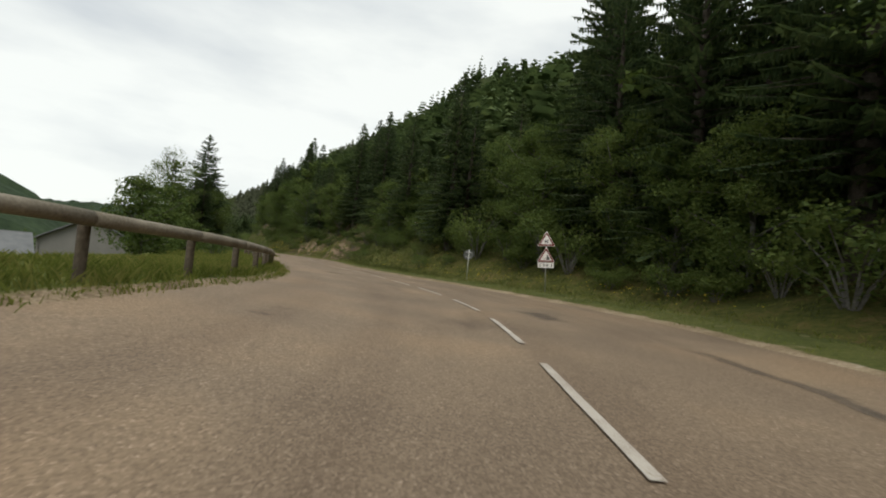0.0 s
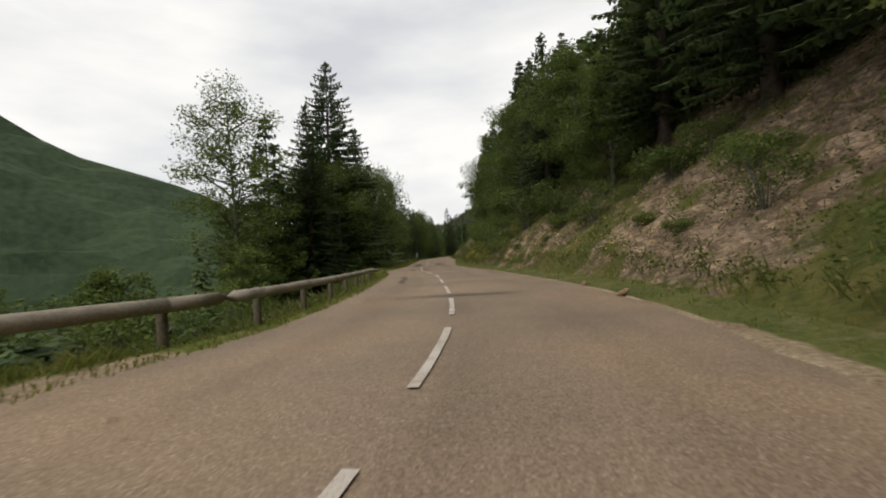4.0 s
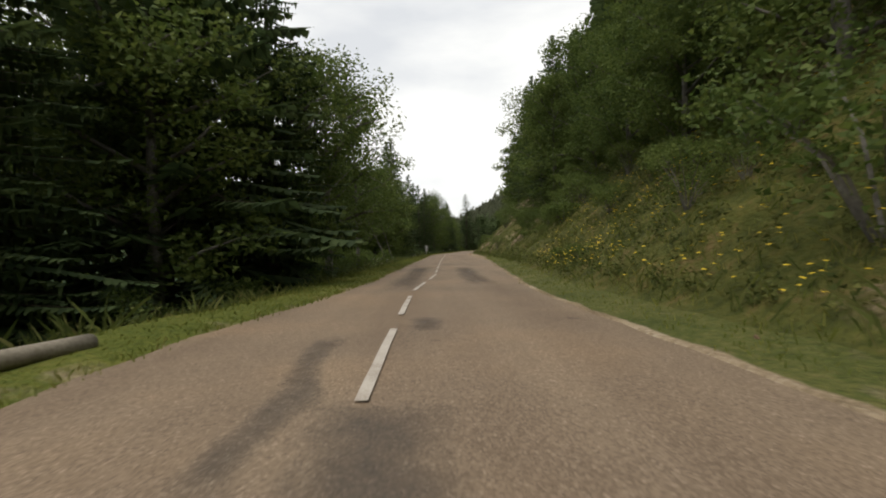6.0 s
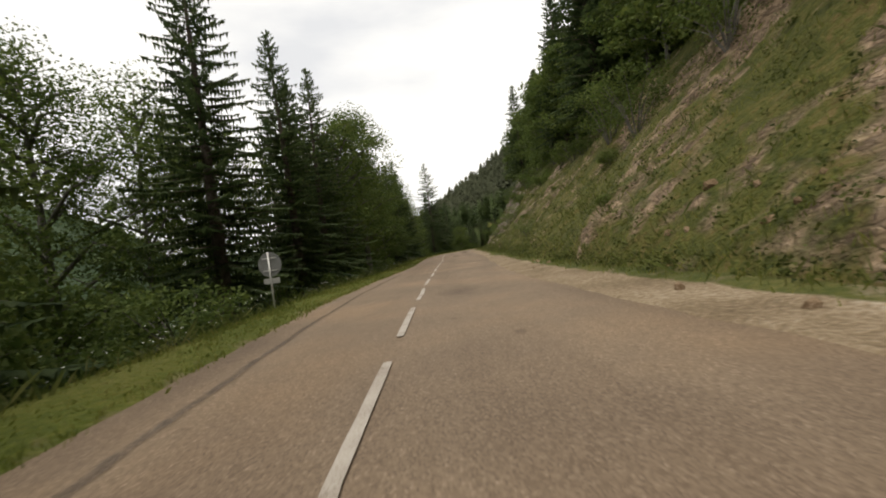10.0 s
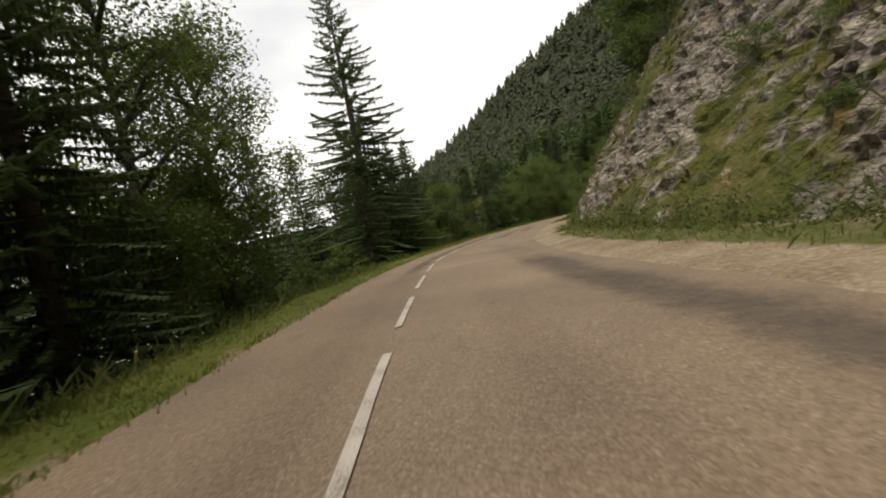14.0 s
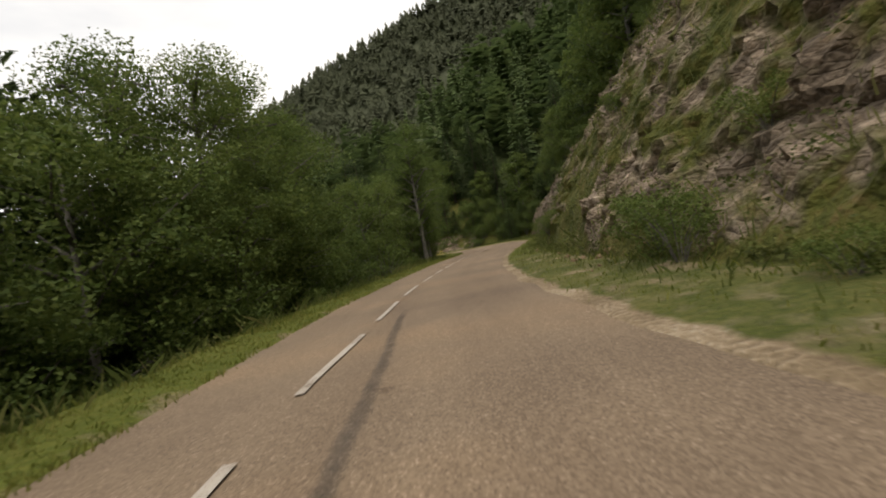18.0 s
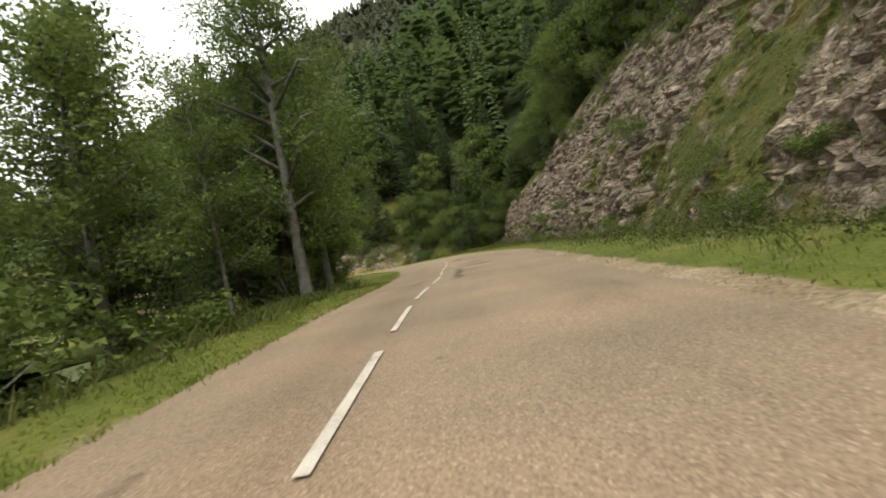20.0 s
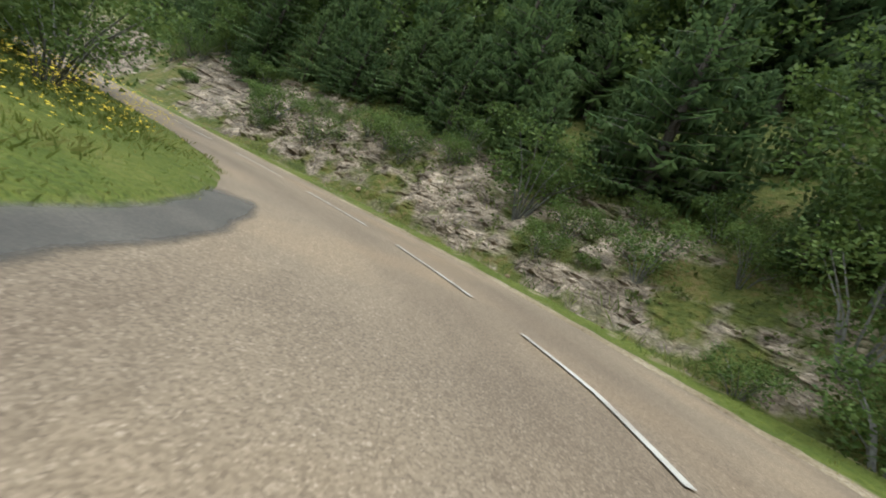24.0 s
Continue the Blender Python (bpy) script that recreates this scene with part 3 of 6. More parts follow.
def build_bank():
    ss = np.r_[np.arange(S_MIN + 1, 55, 0.9), np.arange(55, 205, 0.42), np.arange(205, 412, 0.165), np.arange(412, S_MAX - 1, 0.9)]
    low, rows = 9, 78
    ups = [1.12, 1.3, 1.6, 2.0]
    verts, bare, soil = [], [], []
    for s in ss:
        v, k, h = float(verge_right(s)), float(face_slope(s)), float(face_height(s))
        k2, base, b0 = h / k, float(right_edge(s)), float(bare_rock(s))
        nx, ny = float(np.interp(s, LINE_S, RIGHT[:, 0])), float(np.interp(s, LINE_S, RIGHT[:, 1]))
        shoulder, hs = float(gravel(s)), float(hill_slope(s))
        soil += [float(bare_soil(s))] * (low + rows + len(ups))
        for j in range(low + rows + len(ups)):
            if j < low:
                e = -0.25 + (v + 0.25) * j / low
                z = 0.10 * min(max(e, 0), 1.5) + 0.05 * lump(s, e, 1.2) * min(1, max(e, 0)) - (0.07 if j == 0 else 0)
                rag = 0.14 * lump(s, 13.1, 0.7) + 0.05 * lump(s, 17.7, 3.0) if j < 3 else 0
                x, y = place(s, base + e + rag)
                verts.append((x, y, z))
                bare.append(max((0.46 if 60 < s < 128 else 0.62) if j < 2 else (0.35 if 284 < s < 322 else 0.26) + 0.5 * max(0, b0 - 0.25) * (j / low) ** 2, 0.95 if e < shoulder else 0))
                continue
            f = (j - low) / (rows - 1) if j < low + rows else ups[j - low - rows]
            e = v + k2 * min(f, 1) + max(f - 1, 0) * 9
            z = 0.15 + h * min(f, 1) + max(f - 1, 0) * 9 * hs
            x, y = place(s, base + e)
            rocky = b0 + 0.42 * lump(s, z * 1.6, 0.13, 2.0) + 0.22 * lump(s, z, 0.45, 9.0) - max(f - 0.75, 0) * 1.2 - max(0.0, 0.12 - f) * 1.5
            rocky = max(0.0, min(1.0, rocky))
            fade = min(1.0, max(0.9 if 350 < s < 385 else 0.55, h / 9)) * min(1, (j - low) / 6) * (1 if f <= 1 else max(0, 1 - (f - 1) * 2))
            out = (0.35 + 0.65 * rocky) * fade * 1.3 * noise.noise(Vector((x * 0.14, y * 0.14, z * 0.14)))
            if rocky > 0.3:
                w = min(1, (rocky - 0.3) / 0.25)
                tall = 1.0 if s < 385 else 1.9
                big = 2.2 if s < 335 else 1.4
                firm = float(firmness(s))
                bed = (z + 0.55 * (s - 200) + 0.8 * lump(s, z, 0.2, 6.0)) / 0.85
                ledge = (bed - math.floor(bed)) ** 2
                qx, qy, qz = x + 0.5 * lump(s, z, 0.7, 3.0), y + 0.5 * lump(s, z, 0.7, 8.0), z + 0.35 * lump(s, z, 0.9, 5.0)
                out += fade * w * firm * (0.12 * big * crag((qx, qy, qz), big, tall) + 0.26 * crag((qx + 9, qy, qz), 0.85, tall) + 0.20 * crag((qx, qy + 5, qz), 0.42, tall)
                                          + 0.12 * (0.5 - ledge) * (1 if s < 385 else 0.4) + 0.14 * noise.noise(Vector((x * 2.6, y * 2.6, z * 2.6))))
            else:
                out += fade * 0.25 * lump(s, z, 0.9)
            up = 0.35 / max(k, 0.5)
            verts.append((x - nx * out, y - ny * out, z + out * up))
            bare.append(rocky)
    me = mesh_of("bank_right", verts, grid_faces(len(ss), low + rows + len(ups))[:, ::-1], M_BANK, True)
    set_attribute(me, "bare", bare)
    set_attribute(me, "soil", soil)
    me.materials.append(M_DULL)
    me.materials.append(M_VERGE)
    wide = low + rows + len(ups) - 1
    me.polygons.foreach_set("material_index", [(2 if ss[i // wide] > 318 else 1) if i % wide < low - 1 else 0 for i in range(len(me.polygons))])
    me.polygons.foreach_set("use_smooth", [ss[i // wide] < 205 or i % wide < low for i in range(len(me.polygons))])
    BANK_TREE.append(BVHTree.FromPolygons([tuple(map(float, v)) for v in verts], grid_faces(len(ss), wide + 1).tolist()))
    return tagged(new("bank_right", me), "steep hillside bank of grass, earth and broken limestone", "bank", kind="structure")


gravel = profile([(-40, 0.3), (50, 0.3), (62, 0.0), (126, 0.0), (138, 0.9), (188, 0.9), (194, 0.3), (203, 0.8), (217, 0.8), (226, 0.9), (258, 1.1), (265, 2.2), (271, 2.7), (274.5, 0.2), (440, 0.2)])
firmness = profile([(-40, 0.3), (180, 0.3), (215, 0.7), (235, 1.0), (440, 1.0)])
bare_soil = profile([(-40, 0.9), (190, 0.85), (225, 0.25), (255, 0.1), (268, 0.45), (282, 0.35), (300, 0.6), (330, 0.55), (372, 0.45), (378, 0.6), (440, 0.6)])
BANK_TREE = []
bank = build_bank()


def surface_at(s, d):
    """Height of the built surface, found on the bank where there is one."""
    z = ground_at(s, d)
    if d > float(right_edge(s)) - 0.1:
        x, y = place(s, d)
        hit = BANK_TREE[0].ray_cast(Vector((float(x), float(y), z + 6.0)), Vector((0, 0, -1)), 14.0)
        if hit[0] is not None:
            return hit[0].z
    return z


def nearest_road(xy):
    """Road coordinates (s, d) of many points."""
    step = LINE[::4]
    best = np.empty(len(xy), dtype=int)
    for a in range(0, len(xy), 4000):
        dd = ((xy[a:a + 4000, None] - step[None]) ** 2).sum(-1)
        best[a:a + 4000] = dd.argmin(1)
    best = np.minimum(best * 4, len(LINE) - 1)
    o = xy - LINE[best]
    return LINE_S[best], (o * RIGHT[best]).sum(1), np.linalg.norm(o, axis=1)


def terrain(xy):
    s, d, far = nearest_road(xy)
    side = np.where(d >= 0, far, -far)
    er, el = side - right_edge(s), -side - left_edge(s)
    west = np.clip((xy[:, 0] + 330) / 120, 0, 1)
    z = np.where(side >= 0, np.where(er > 0, right_height(s, er) * np.where(er > 12, west, 1), 0), np.where(el > 0, left_height(s, el), 0))
    return z, s, side


def build_bend_meadow():
    """The grassy ground inside the last bend."""
    xs, ys = np.arange(-235, -142, 0.5), np.arange(296, 347, 0.5)
    gx, gy = np.meshgrid(xs, ys)
    xy = np.stack([gx.ravel(), gy.ravel()], 1)
    s, d, far = nearest_road(xy)
    el = np.where(d < 0, far, -far) - left_edge(s)
    z = np.array([-0.07 + 0.15 * min(max(e - 0.15, 0) / 1.4, 1) + (0.10 * lump(x, y, 0.3) + 0.05 * lump(x, y, 1.1)) * min(max(e, 0), 2) / 2 for (x, y), e in zip(xy, el)]) - np.clip((el - 13) / 4, 0, 1) * 1.2
    faces = [f for f in grid_faces(len(ys), len(xs)) if (el[f] > 0.15).all() and (el[f] < 18).all()]
    me = mesh_of("bend_meadow", np.c_[xy, z], faces, M_VERGE, True)
    set_attribute(me, "bare", np.full(len(xy), 0.1))
    return tagged(new("bend_meadow", me), "flat grassy meadow inside the bend of the road", "meadow", kind="structure")


bend_meadow = build_bend_meadow()


def build_ground():
    xs = np.r_[-2500, -1500, -900, -600, np.arange(-460, 260, 5.0), 330, 450, 700, 1200, 2200]
    ys = np.r_[-2200, -1200, -600, -300, -160, np.arange(-80, 560, 5.0), 640, 800, 1100, 1700, 2500]
    gx, gy = np.meshgrid(xs, ys)
    xy = np.stack([gx.ravel(), gy.ravel()], 1)
    z, s, side = terrain(xy)
    er = side - right_edge(s)
    under = (side >= 0) & (er > 0) & (er < verge_right(s) + face_height(s) / face_slope(s) + 4)
    near = (side < 0) & ((-side - left_edge(s)) < 20) | (side >= 0) & (er <= 0)
    z = np.where(under, -1.5 + np.maximum(0, z - 8) * 0.3, z - np.where(near, 0.9, 0.05))
    z = np.array([zz + 0.5 * lump(x, y, 0.06) for zz, (x, y) in zip(z, xy)])
    me = mesh_of("ground", np.c_[xy, z], grid_faces(len(ys), len(xs)), M_GROUND, True)
    return tagged(new("ground", me), "dark wooded hillside ground under the trees", "ground", kind="structure")


ground = build_ground()


# ---------- trees ----------
rng = np.random.default_rng(7)


def tube(points, radii, sides=7):
    """Verts and faces of a tapering tube along points."""
    verts, faces = [], []
    for i, (p, r) in enumerate(zip(points, radii)):
        a, b = points[max(i - 1, 0)], points[min(i + 1, len(points) - 1)]
        t = (Vector(b) - Vector(a)).normalized()
        u = t.orthogonal().normalized()
        w = t.cross(u)
        for k in range(sides):
            c = math.tau * k / sides
            verts.append(tuple(Vector(p) + (u * math.cos(c) + w * math.sin(c)) * r))
    for i in range(len(points) - 1):
        for k in range(sides):
            a, b = i * sides + k, i * sides + (k + 1) % sides
            faces.append((a, b, b + sides, a + sides))
    faces.append(tuple(range(sides))[::-1])
    faces.append(tuple((len(points) - 1) * sides + k for k in range(sides)))
    return verts, faces


def joined(pieces):
    verts, faces = [], []
    for v, f in pieces:
        o = len(verts)
        verts += list(v)
        faces += [tuple(i + o for i in g) for g in f]
    return verts, faces


def spruce_meshes(h, r, seed, bare=0.06, gappy=0.0, flat_top=False, dense=1.0, needles=None):
    g = np.random.default_rng(seed)
    lean = g.normal(0, 0.012, 2) * h
    trunk_pts = [(lean[0] * (t**2), lean[1] * (t**2), h * t - (0.6 if t == 0 else 0)) for t in (0, 0.03, 0.12, 0.3, 0.5, 0.7, 0.85, 0.99)]
    rb = 0.016 * h + 0.05
    trunk = tube(trunk_pts, [rb * 1.5, rb * 1.1, rb * 0.95, rb * 0.78, rb * 0.56, rb * 0.34, rb * 0.18, 0.015], 8)
    V, F = [], []

    def tri(*q):
        o = len(V)
        V.extend(q)
        F.append(tuple(range(o, o + len(q))))

    whorls = int(h * 1.75 * min(dense, 1.2)) + 8
    limbs, wide = [], 0.46 if dense > 2 else 0.62 if dense > 1 else 1.15 if dense == 1 else 1.7
    for w in range(whorls):
        f = bare + (1 - bare) * (w + 0.6 * g.random()) / whorls
        z0 = h * f
        env = (1 - f) ** 0.75 * (0.55 + 0.45 * min(1, (f - bare) / 0.12 + 0.35))
        if flat_top:
            env = max(env, 0.42 * (f > 0.72))
        n = int(5 + 3 * g.random() + 2 * (1 - f))
        turn = g.random() * math.tau
        for b in range(n):
            if g.random() < gappy:
                continue
            L = r * env * g.uniform(0.62, 1.18) + 0.25
            a = turn + math.tau * b / n + g.normal(0, 0.18)
            ca, sa = math.cos(a), math.sin(a)
            droop = g.uniform(0.10, 0.34) * (1.15 - f)
            rise = 0.22 * (f - 0.35)
            cx, cy = lean[0] * f * f, lean[1] * f * f

            def at(u, side=0.0, down=0.0):
                z = z0 + L * (rise * u - droop * u * u + 0.10 * u**4) - down
                return (cx + ca * L * u - sa * side, cy + sa * L * u + ca * side, z)
            if L > 1.3 and g.random() < 0.6:
                limbs.append(tube([at(0), at(0.8)], [0.03 + 0.008 * L, 0.008], 3))
            segs = max(3, int(L * 2.5 * dense))
            for k in range(segs):
                u0 = (k + 0.15 * g.random()) / segs
                if u0 < 0.12 and L > 1:
                    continue
                half = (0.30 * L * (1 - 0.75 * u0) + 0.14) * g.uniform(0.7, 1.15) * wide
                half = min(half, 0.95 * wide)
                for sgn in (-1, 1):
                    u1 = min(1.04, u0 + half * 0.55 / L)
                    dn = half * g.uniform(0.14, 0.5)
                    wd = 0.75 / segs + 0.03
                    tri(at(u0), at(min(u0 + wd, 1.02), sgn * half * 0.35, dn * 0.12), at(u1, sgn * half, dn), at(u0 + (u1 - u0) * 0.35, sgn * half * 0.62, dn * 0.85))
                if g.random() < 0.9:
                    hang = g.uniform(0.2, 0.6) * (1 - 0.4 * u0)
                    tri(at(u0), at(min(u0 + 0.9 / segs, 1.0)), at(u0 + 0.4 / segs, g.normal(0, 0.08), hang))
            tri(at(0.86, -0.10), at(0.86, 0.10), at(1.06, 0.02, -0.02))
    for k in range(10):
        a, zz = g.random() * math.tau, h * (1 - 0.05 * g.random())
        L = 0.18 + 0.3 * g.random()
        tri((lean[0], lean[1], zz), (lean[0] + math.cos(a) * L, lean[1] + math.sin(a) * L, zz + 0.10), (lean[0], lean[1], zz + 0.28))
    tv, tf = joined([trunk] + limbs)
    return mesh_of("trunk", tv, tf, M_BARK, True), mesh_of("crown", V, F, needles or M_NEEDLE)


def leaf_cloud(V, F, g, centre, radius, count, size):
    """Small three-cornered leaves scattered through a flattened ball."""
    d = g.normal(0, 1, (count, 3))
    d /= np.linalg.norm(d, axis=1)[:, None] + 1e-6
    p = np.array(centre) + d * radius * g.random((count, 1)) ** 0.45 * np.array([1, 1, 0.72])
    u = g.normal(0, 1, (count, 3))
    u[:, 2] *= 0.45
    u /= np.linalg.norm(u, axis=1)[:, None] + 1e-6
    w = np.cross(u, g.normal(0, 1, (count, 3)))
    w /= np.linalg.norm(w, axis=1)[:, None] + 1e-6
    s = size * g.uniform(0.6, 1.3, (count, 1))
    o = len(V)
    V.extend(np.stack([p - u * s, p + u * s * 0.4 + w * s * 0.62, p + u * s * 0.7 - w * s * 0.5], 1).reshape(-1, 3).tolist())
    F.extend((o + np.arange(count * 3).reshape(-1, 3)).tolist())


def broad_meshes(h, r, seed, base=0.28, leaves=42, size=0.26, airy=0.0, stout=1.0):
    g = np.random.default_rng(seed)
    bend = g.normal(0, 0.03, 2) * h
    stem = [(bend[0] * t * t, bend[1] * t * t, h * t - (0.5 if t == 0 else 0)) for t in (0, 0.04, 0.2, 0.45, 0.7, 0.92)]
    rb = (0.013 * h + 0.05) * stout
    pieces = [tube(stem, [rb * 1.6, rb * 1.1, rb * 0.9, rb * 0.65, rb * 0.38, 0.03], 7)]
    V, F = [], []
    n = int(11 + h * 0.9)
    for k in range(n):
        f = base + (0.95 - base) * (k + g.random()) / n
        a = k * 2.4 + g.normal(0, 0.3)
        env = math.sin(math.pi * min(1, 0.16 + 0.84 * (f - base * 0.7) / (1 - base * 0.7))) ** 0.6
        L = r * env * g.uniform(0.7, 1.12)
        p0 = np.array([bend[0] * f * f, bend[1] * f * f, h * f * 0.93])
        p1 = p0 + np.array([math.cos(a) * L * 0.55, math.sin(a) * L * 0.55, L * g.uniform(0.18, 0.5)])
        p2 = p0 + np.array([math.cos(a + 0.15) * L, math.sin(a + 0.15) * L, L * g.uniform(0.2, 0.7)])
        pieces.append(tube([tuple(p0), tuple(p1), tuple(p2)], [0.03 + rb * 0.34, 0.02 + rb * 0.2, 0.012], 4))
        for c, q in ((p1, 0.42), (p2, 0.40), ((p1 + p2) / 2 + g.normal(0, 0.5, 3), 0.42), (p0 + (p1 - p0) * 0.6 + g.normal(0, 0.5, 3), 0.36)):
            if g.random() < airy:
                continue
            leaf_cloud(V, F, g, c, r * q * g.uniform(0.5, 0.95), leaves, size)
    leaf_cloud(V, F, g, (bend[0], bend[1], h * 0.95), r * 0.35, leaves, size)
    tv, tf = joined(pieces)
    return mesh_of("trunk", tv, tf, M_PALEBARK, True), mesh_of("crown", V, F, M_LEAF)


def bush_meshes(h, r, seed):
    g = np.random.default_rng(seed)
    pieces, V, F = [], [], []
    for k in range(10):
        a = k * 2.4
        L = r * g.uniform(0.4, 0.95)
        p = (math.cos(a) * L, math.sin(a) * L, h * g.uniform(0.4, 0.85))
        pieces.append(tube([(0, 0, -0.2), (p[0] * 0.4, p[1] * 0.4, p[2] * 0.55), p], [0.035, 0.022, 0.008], 3))
        leaf_cloud(V, F, g, p, r * g.uniform(0.28, 0.5), 170, 0.062)
    leaf_cloud(V, F, g, (0, 0, h * 0.42), r * 0.75, 480, 0.07)
    tv, tf = joined(pieces)
    return mesh_of("stems", tv, tf, M_PALEBARK), mesh_of("foliage", V, F, M_LEAF)


SPRUCES = [spruce_meshes(*a) for a in ((18, 3.7, 11, 0.06, 0.0, False, 1.3), (20, 4.2, 12, 0.06, 0.0, False, 1.3), (16, 3.2, 13, 0.06, 0.0, False, 1.3), (22, 4.6, 14, 0.06, 0.0, False, 1.3), (15, 3.4, 15, 0.1, 0.1, False, 1.3))]
FINE_SPRUCES = [spruce_meshes(18, 3.9, 71, 0.05, 0.0, False, 2.7), spruce_meshes(15, 3.4, 72, 0.06, 0.05, False, 2.7), spruce_meshes(20, 4.2, 73, 0.1, 0.08, False, 2.7)]
ROADSIDE_SPRUCE = spruce_meshes(20, 5.9, 16, 0.03, 0.0, False, 1.7)
HERO_FIR = spruce_meshes(25, 6.2, 21, 0.08, 0.3, False, 2.5)
BACK_SPRUCES = [spruce_meshes(18, 3.8, 17, 0.05, 0.0, False, 0.6), spruce_meshes(15, 3.3, 18, 0.05, 0.0, False, 0.6), spruce_meshes(21, 4.2, 19, 0.05, 0.0, False, 0.6)]
FIRS = [spruce_meshes(20, 3.6, 22, 0.2, 0.15, True, 1.7), spruce_meshes(17, 3.0, 23, 0.18, 0.15, True, 1.7)]
YOUNG = [spruce_meshes(h, r, seed, 0.02, 0.06, False, 1.8, M_YOUNGNEEDLE) for h, r, seed in ((6.5, 2.2, 31), (5.0, 1.8, 32), (9, 2.7, 33))]
BROADS = [broad_meshes(*a) for a in ((14, 3.8, 41, 0.2, 150, 0.125), (11, 3.4, 42, 0.18, 150, 0.12), (16, 4.4, 43, 0.22, 150, 0.13), (9, 3.0, 44, 0.12, 140, 0.115))]
TALL = [broad_meshes(22, 5.4, 40, 0.16, 230, 0.12), broad_meshes(20, 4.8, 39, 0.2, 230, 0.115)]
EDGE_FINE = [broad_meshes(9, 3.4, 45, 0.02, 270, 0.095), broad_meshes(7, 2.8, 46, 0.02, 270, 0.09), broad_meshes(12, 4.0, 47, 0.03, 270, 0.11)]
EDGE = [broad_meshes(9, 3.4, 55, 0.04, 70, 0.2), broad_meshes(7, 2.8, 56, 0.04, 70, 0.185), broad_meshes(12, 4.0, 57, 0.05, 70, 0.23)]
BACK = [broad_meshes(13, 3.8, 48, 0.1, 36, 0.36), broad_meshes(10, 3.4, 49, 0.1, 36, 0.34)]
AIRY = [broad_meshes(17, 3.8, 51, 0.22, 150, 0.105, 0.15, 0.55), broad_meshes(15, 3.4, 52, 0.3, 130, 0.105, 0.2, 0.55)]
BUSHES = [bush_meshes(1.8, 1.3, 61), bush_meshes(1.2, 1.0, 62), bush_meshes(2.6, 1.7, 63)]
KINDS = {"spruce": ("spruce_tree", "dark green spruce with drooping branches", "tree", "trunk", "crown"),
         "fir": ("fir_tree", "tall dark fir with a flattened open top", "tree", "trunk", "crown"),
         "young": ("young_spruce_tree", "bright green young spruce on the rocky slope", "tree", "trunk", "crown"),
         "broad": ("broadleaf_tree", "leafy green broadleaf tree with a pale trunk", "tree", "trunk", "crown"),
         "airy": ("birch_tree", "thin airy broadleaf tree with see-through crown", "tree", "trunk", "crown"),
         "bush": ("bush", "leafy green roadside bush", "bush", "woody_base", "foliage")}


def plant(kind, meshes, x, y, z, size=1.0, turn=0.0, label=""):
    name, text, cat, a, b = KINDS[kind]
    t = new(name)
    t.empty_display_size = 0.2
    tagged(t, label or text, cat, "roadside " + cat + "s")
    part(a, meshes[0], t)
    part(b, meshes[1], t)
    t.matrix_basis = pose(x, y, z, 0, 0, turn) @ Matrix.Diagonal((size, size, size, 1))
    return t


def plant_at(kind, meshes, s, d, size=1.0, label=""):
    x, y = place(s, d)
    return plant(kind, meshes, float(x), float(y), surface_at(s, d) - 0.15, size, rng.uniform(0, 360), label)


def plant_top(kind, meshes, height, x, y, top, label=""):
    """A tree whose top stands at a known place."""
    z, s, d = terrain(np.array([[x, y]], float))
    size = (top - float(z[0])) / height
    return plant(kind, meshes, x, y, float(z[0]) - 0.15, size, rng.uniform(0, 360), label)


SCRUB = []


def scrub_at(s, d, size):
    """Notes a small shrub for the joined scrub of the bank."""
    x, y = place(s, d)
    SCRUB.append((float(x), float(y), surface_at(s, d) - 0.1, size, rng.uniform(0, math.tau), int(rng.integers(3))))


def build_scrub(name, label):
    V, F, slots, n = [], [], [], 0
    shapes = []
    for pair in BUSHES:
        row = []
        for me in pair:
            co = np.empty(len(me.vertices) * 3, np.float32)
            me.vertices.foreach_get("co", co)
            row.append((co.reshape(-1, 3), [tuple(q.vertices) for q in me.polygons]))
        shapes.append(row)
    for x, y, z, size, turn, kind in SCRUB:
        c, q = math.cos(turn) * size, math.sin(turn) * size
        for slot, (co, faces) in enumerate(shapes[kind]):
            V.append(np.c_[x + co[:, 0] * c - co[:, 1] * q, y + co[:, 0] * q + co[:, 1] * c, z + co[:, 2] * size])
            F += [tuple(i + n for i in f) for f in faces]
            slots += [slot] * len(faces)
            n += len(co)
    me = mesh_of(name, np.concatenate(V), F, M_PALEBARK)
    me.materials.append(M_LEAF)
    me.polygons.foreach_set("material_index", slots)
    return tagged(new(name, me), label, "shrubs", kind="stuff")


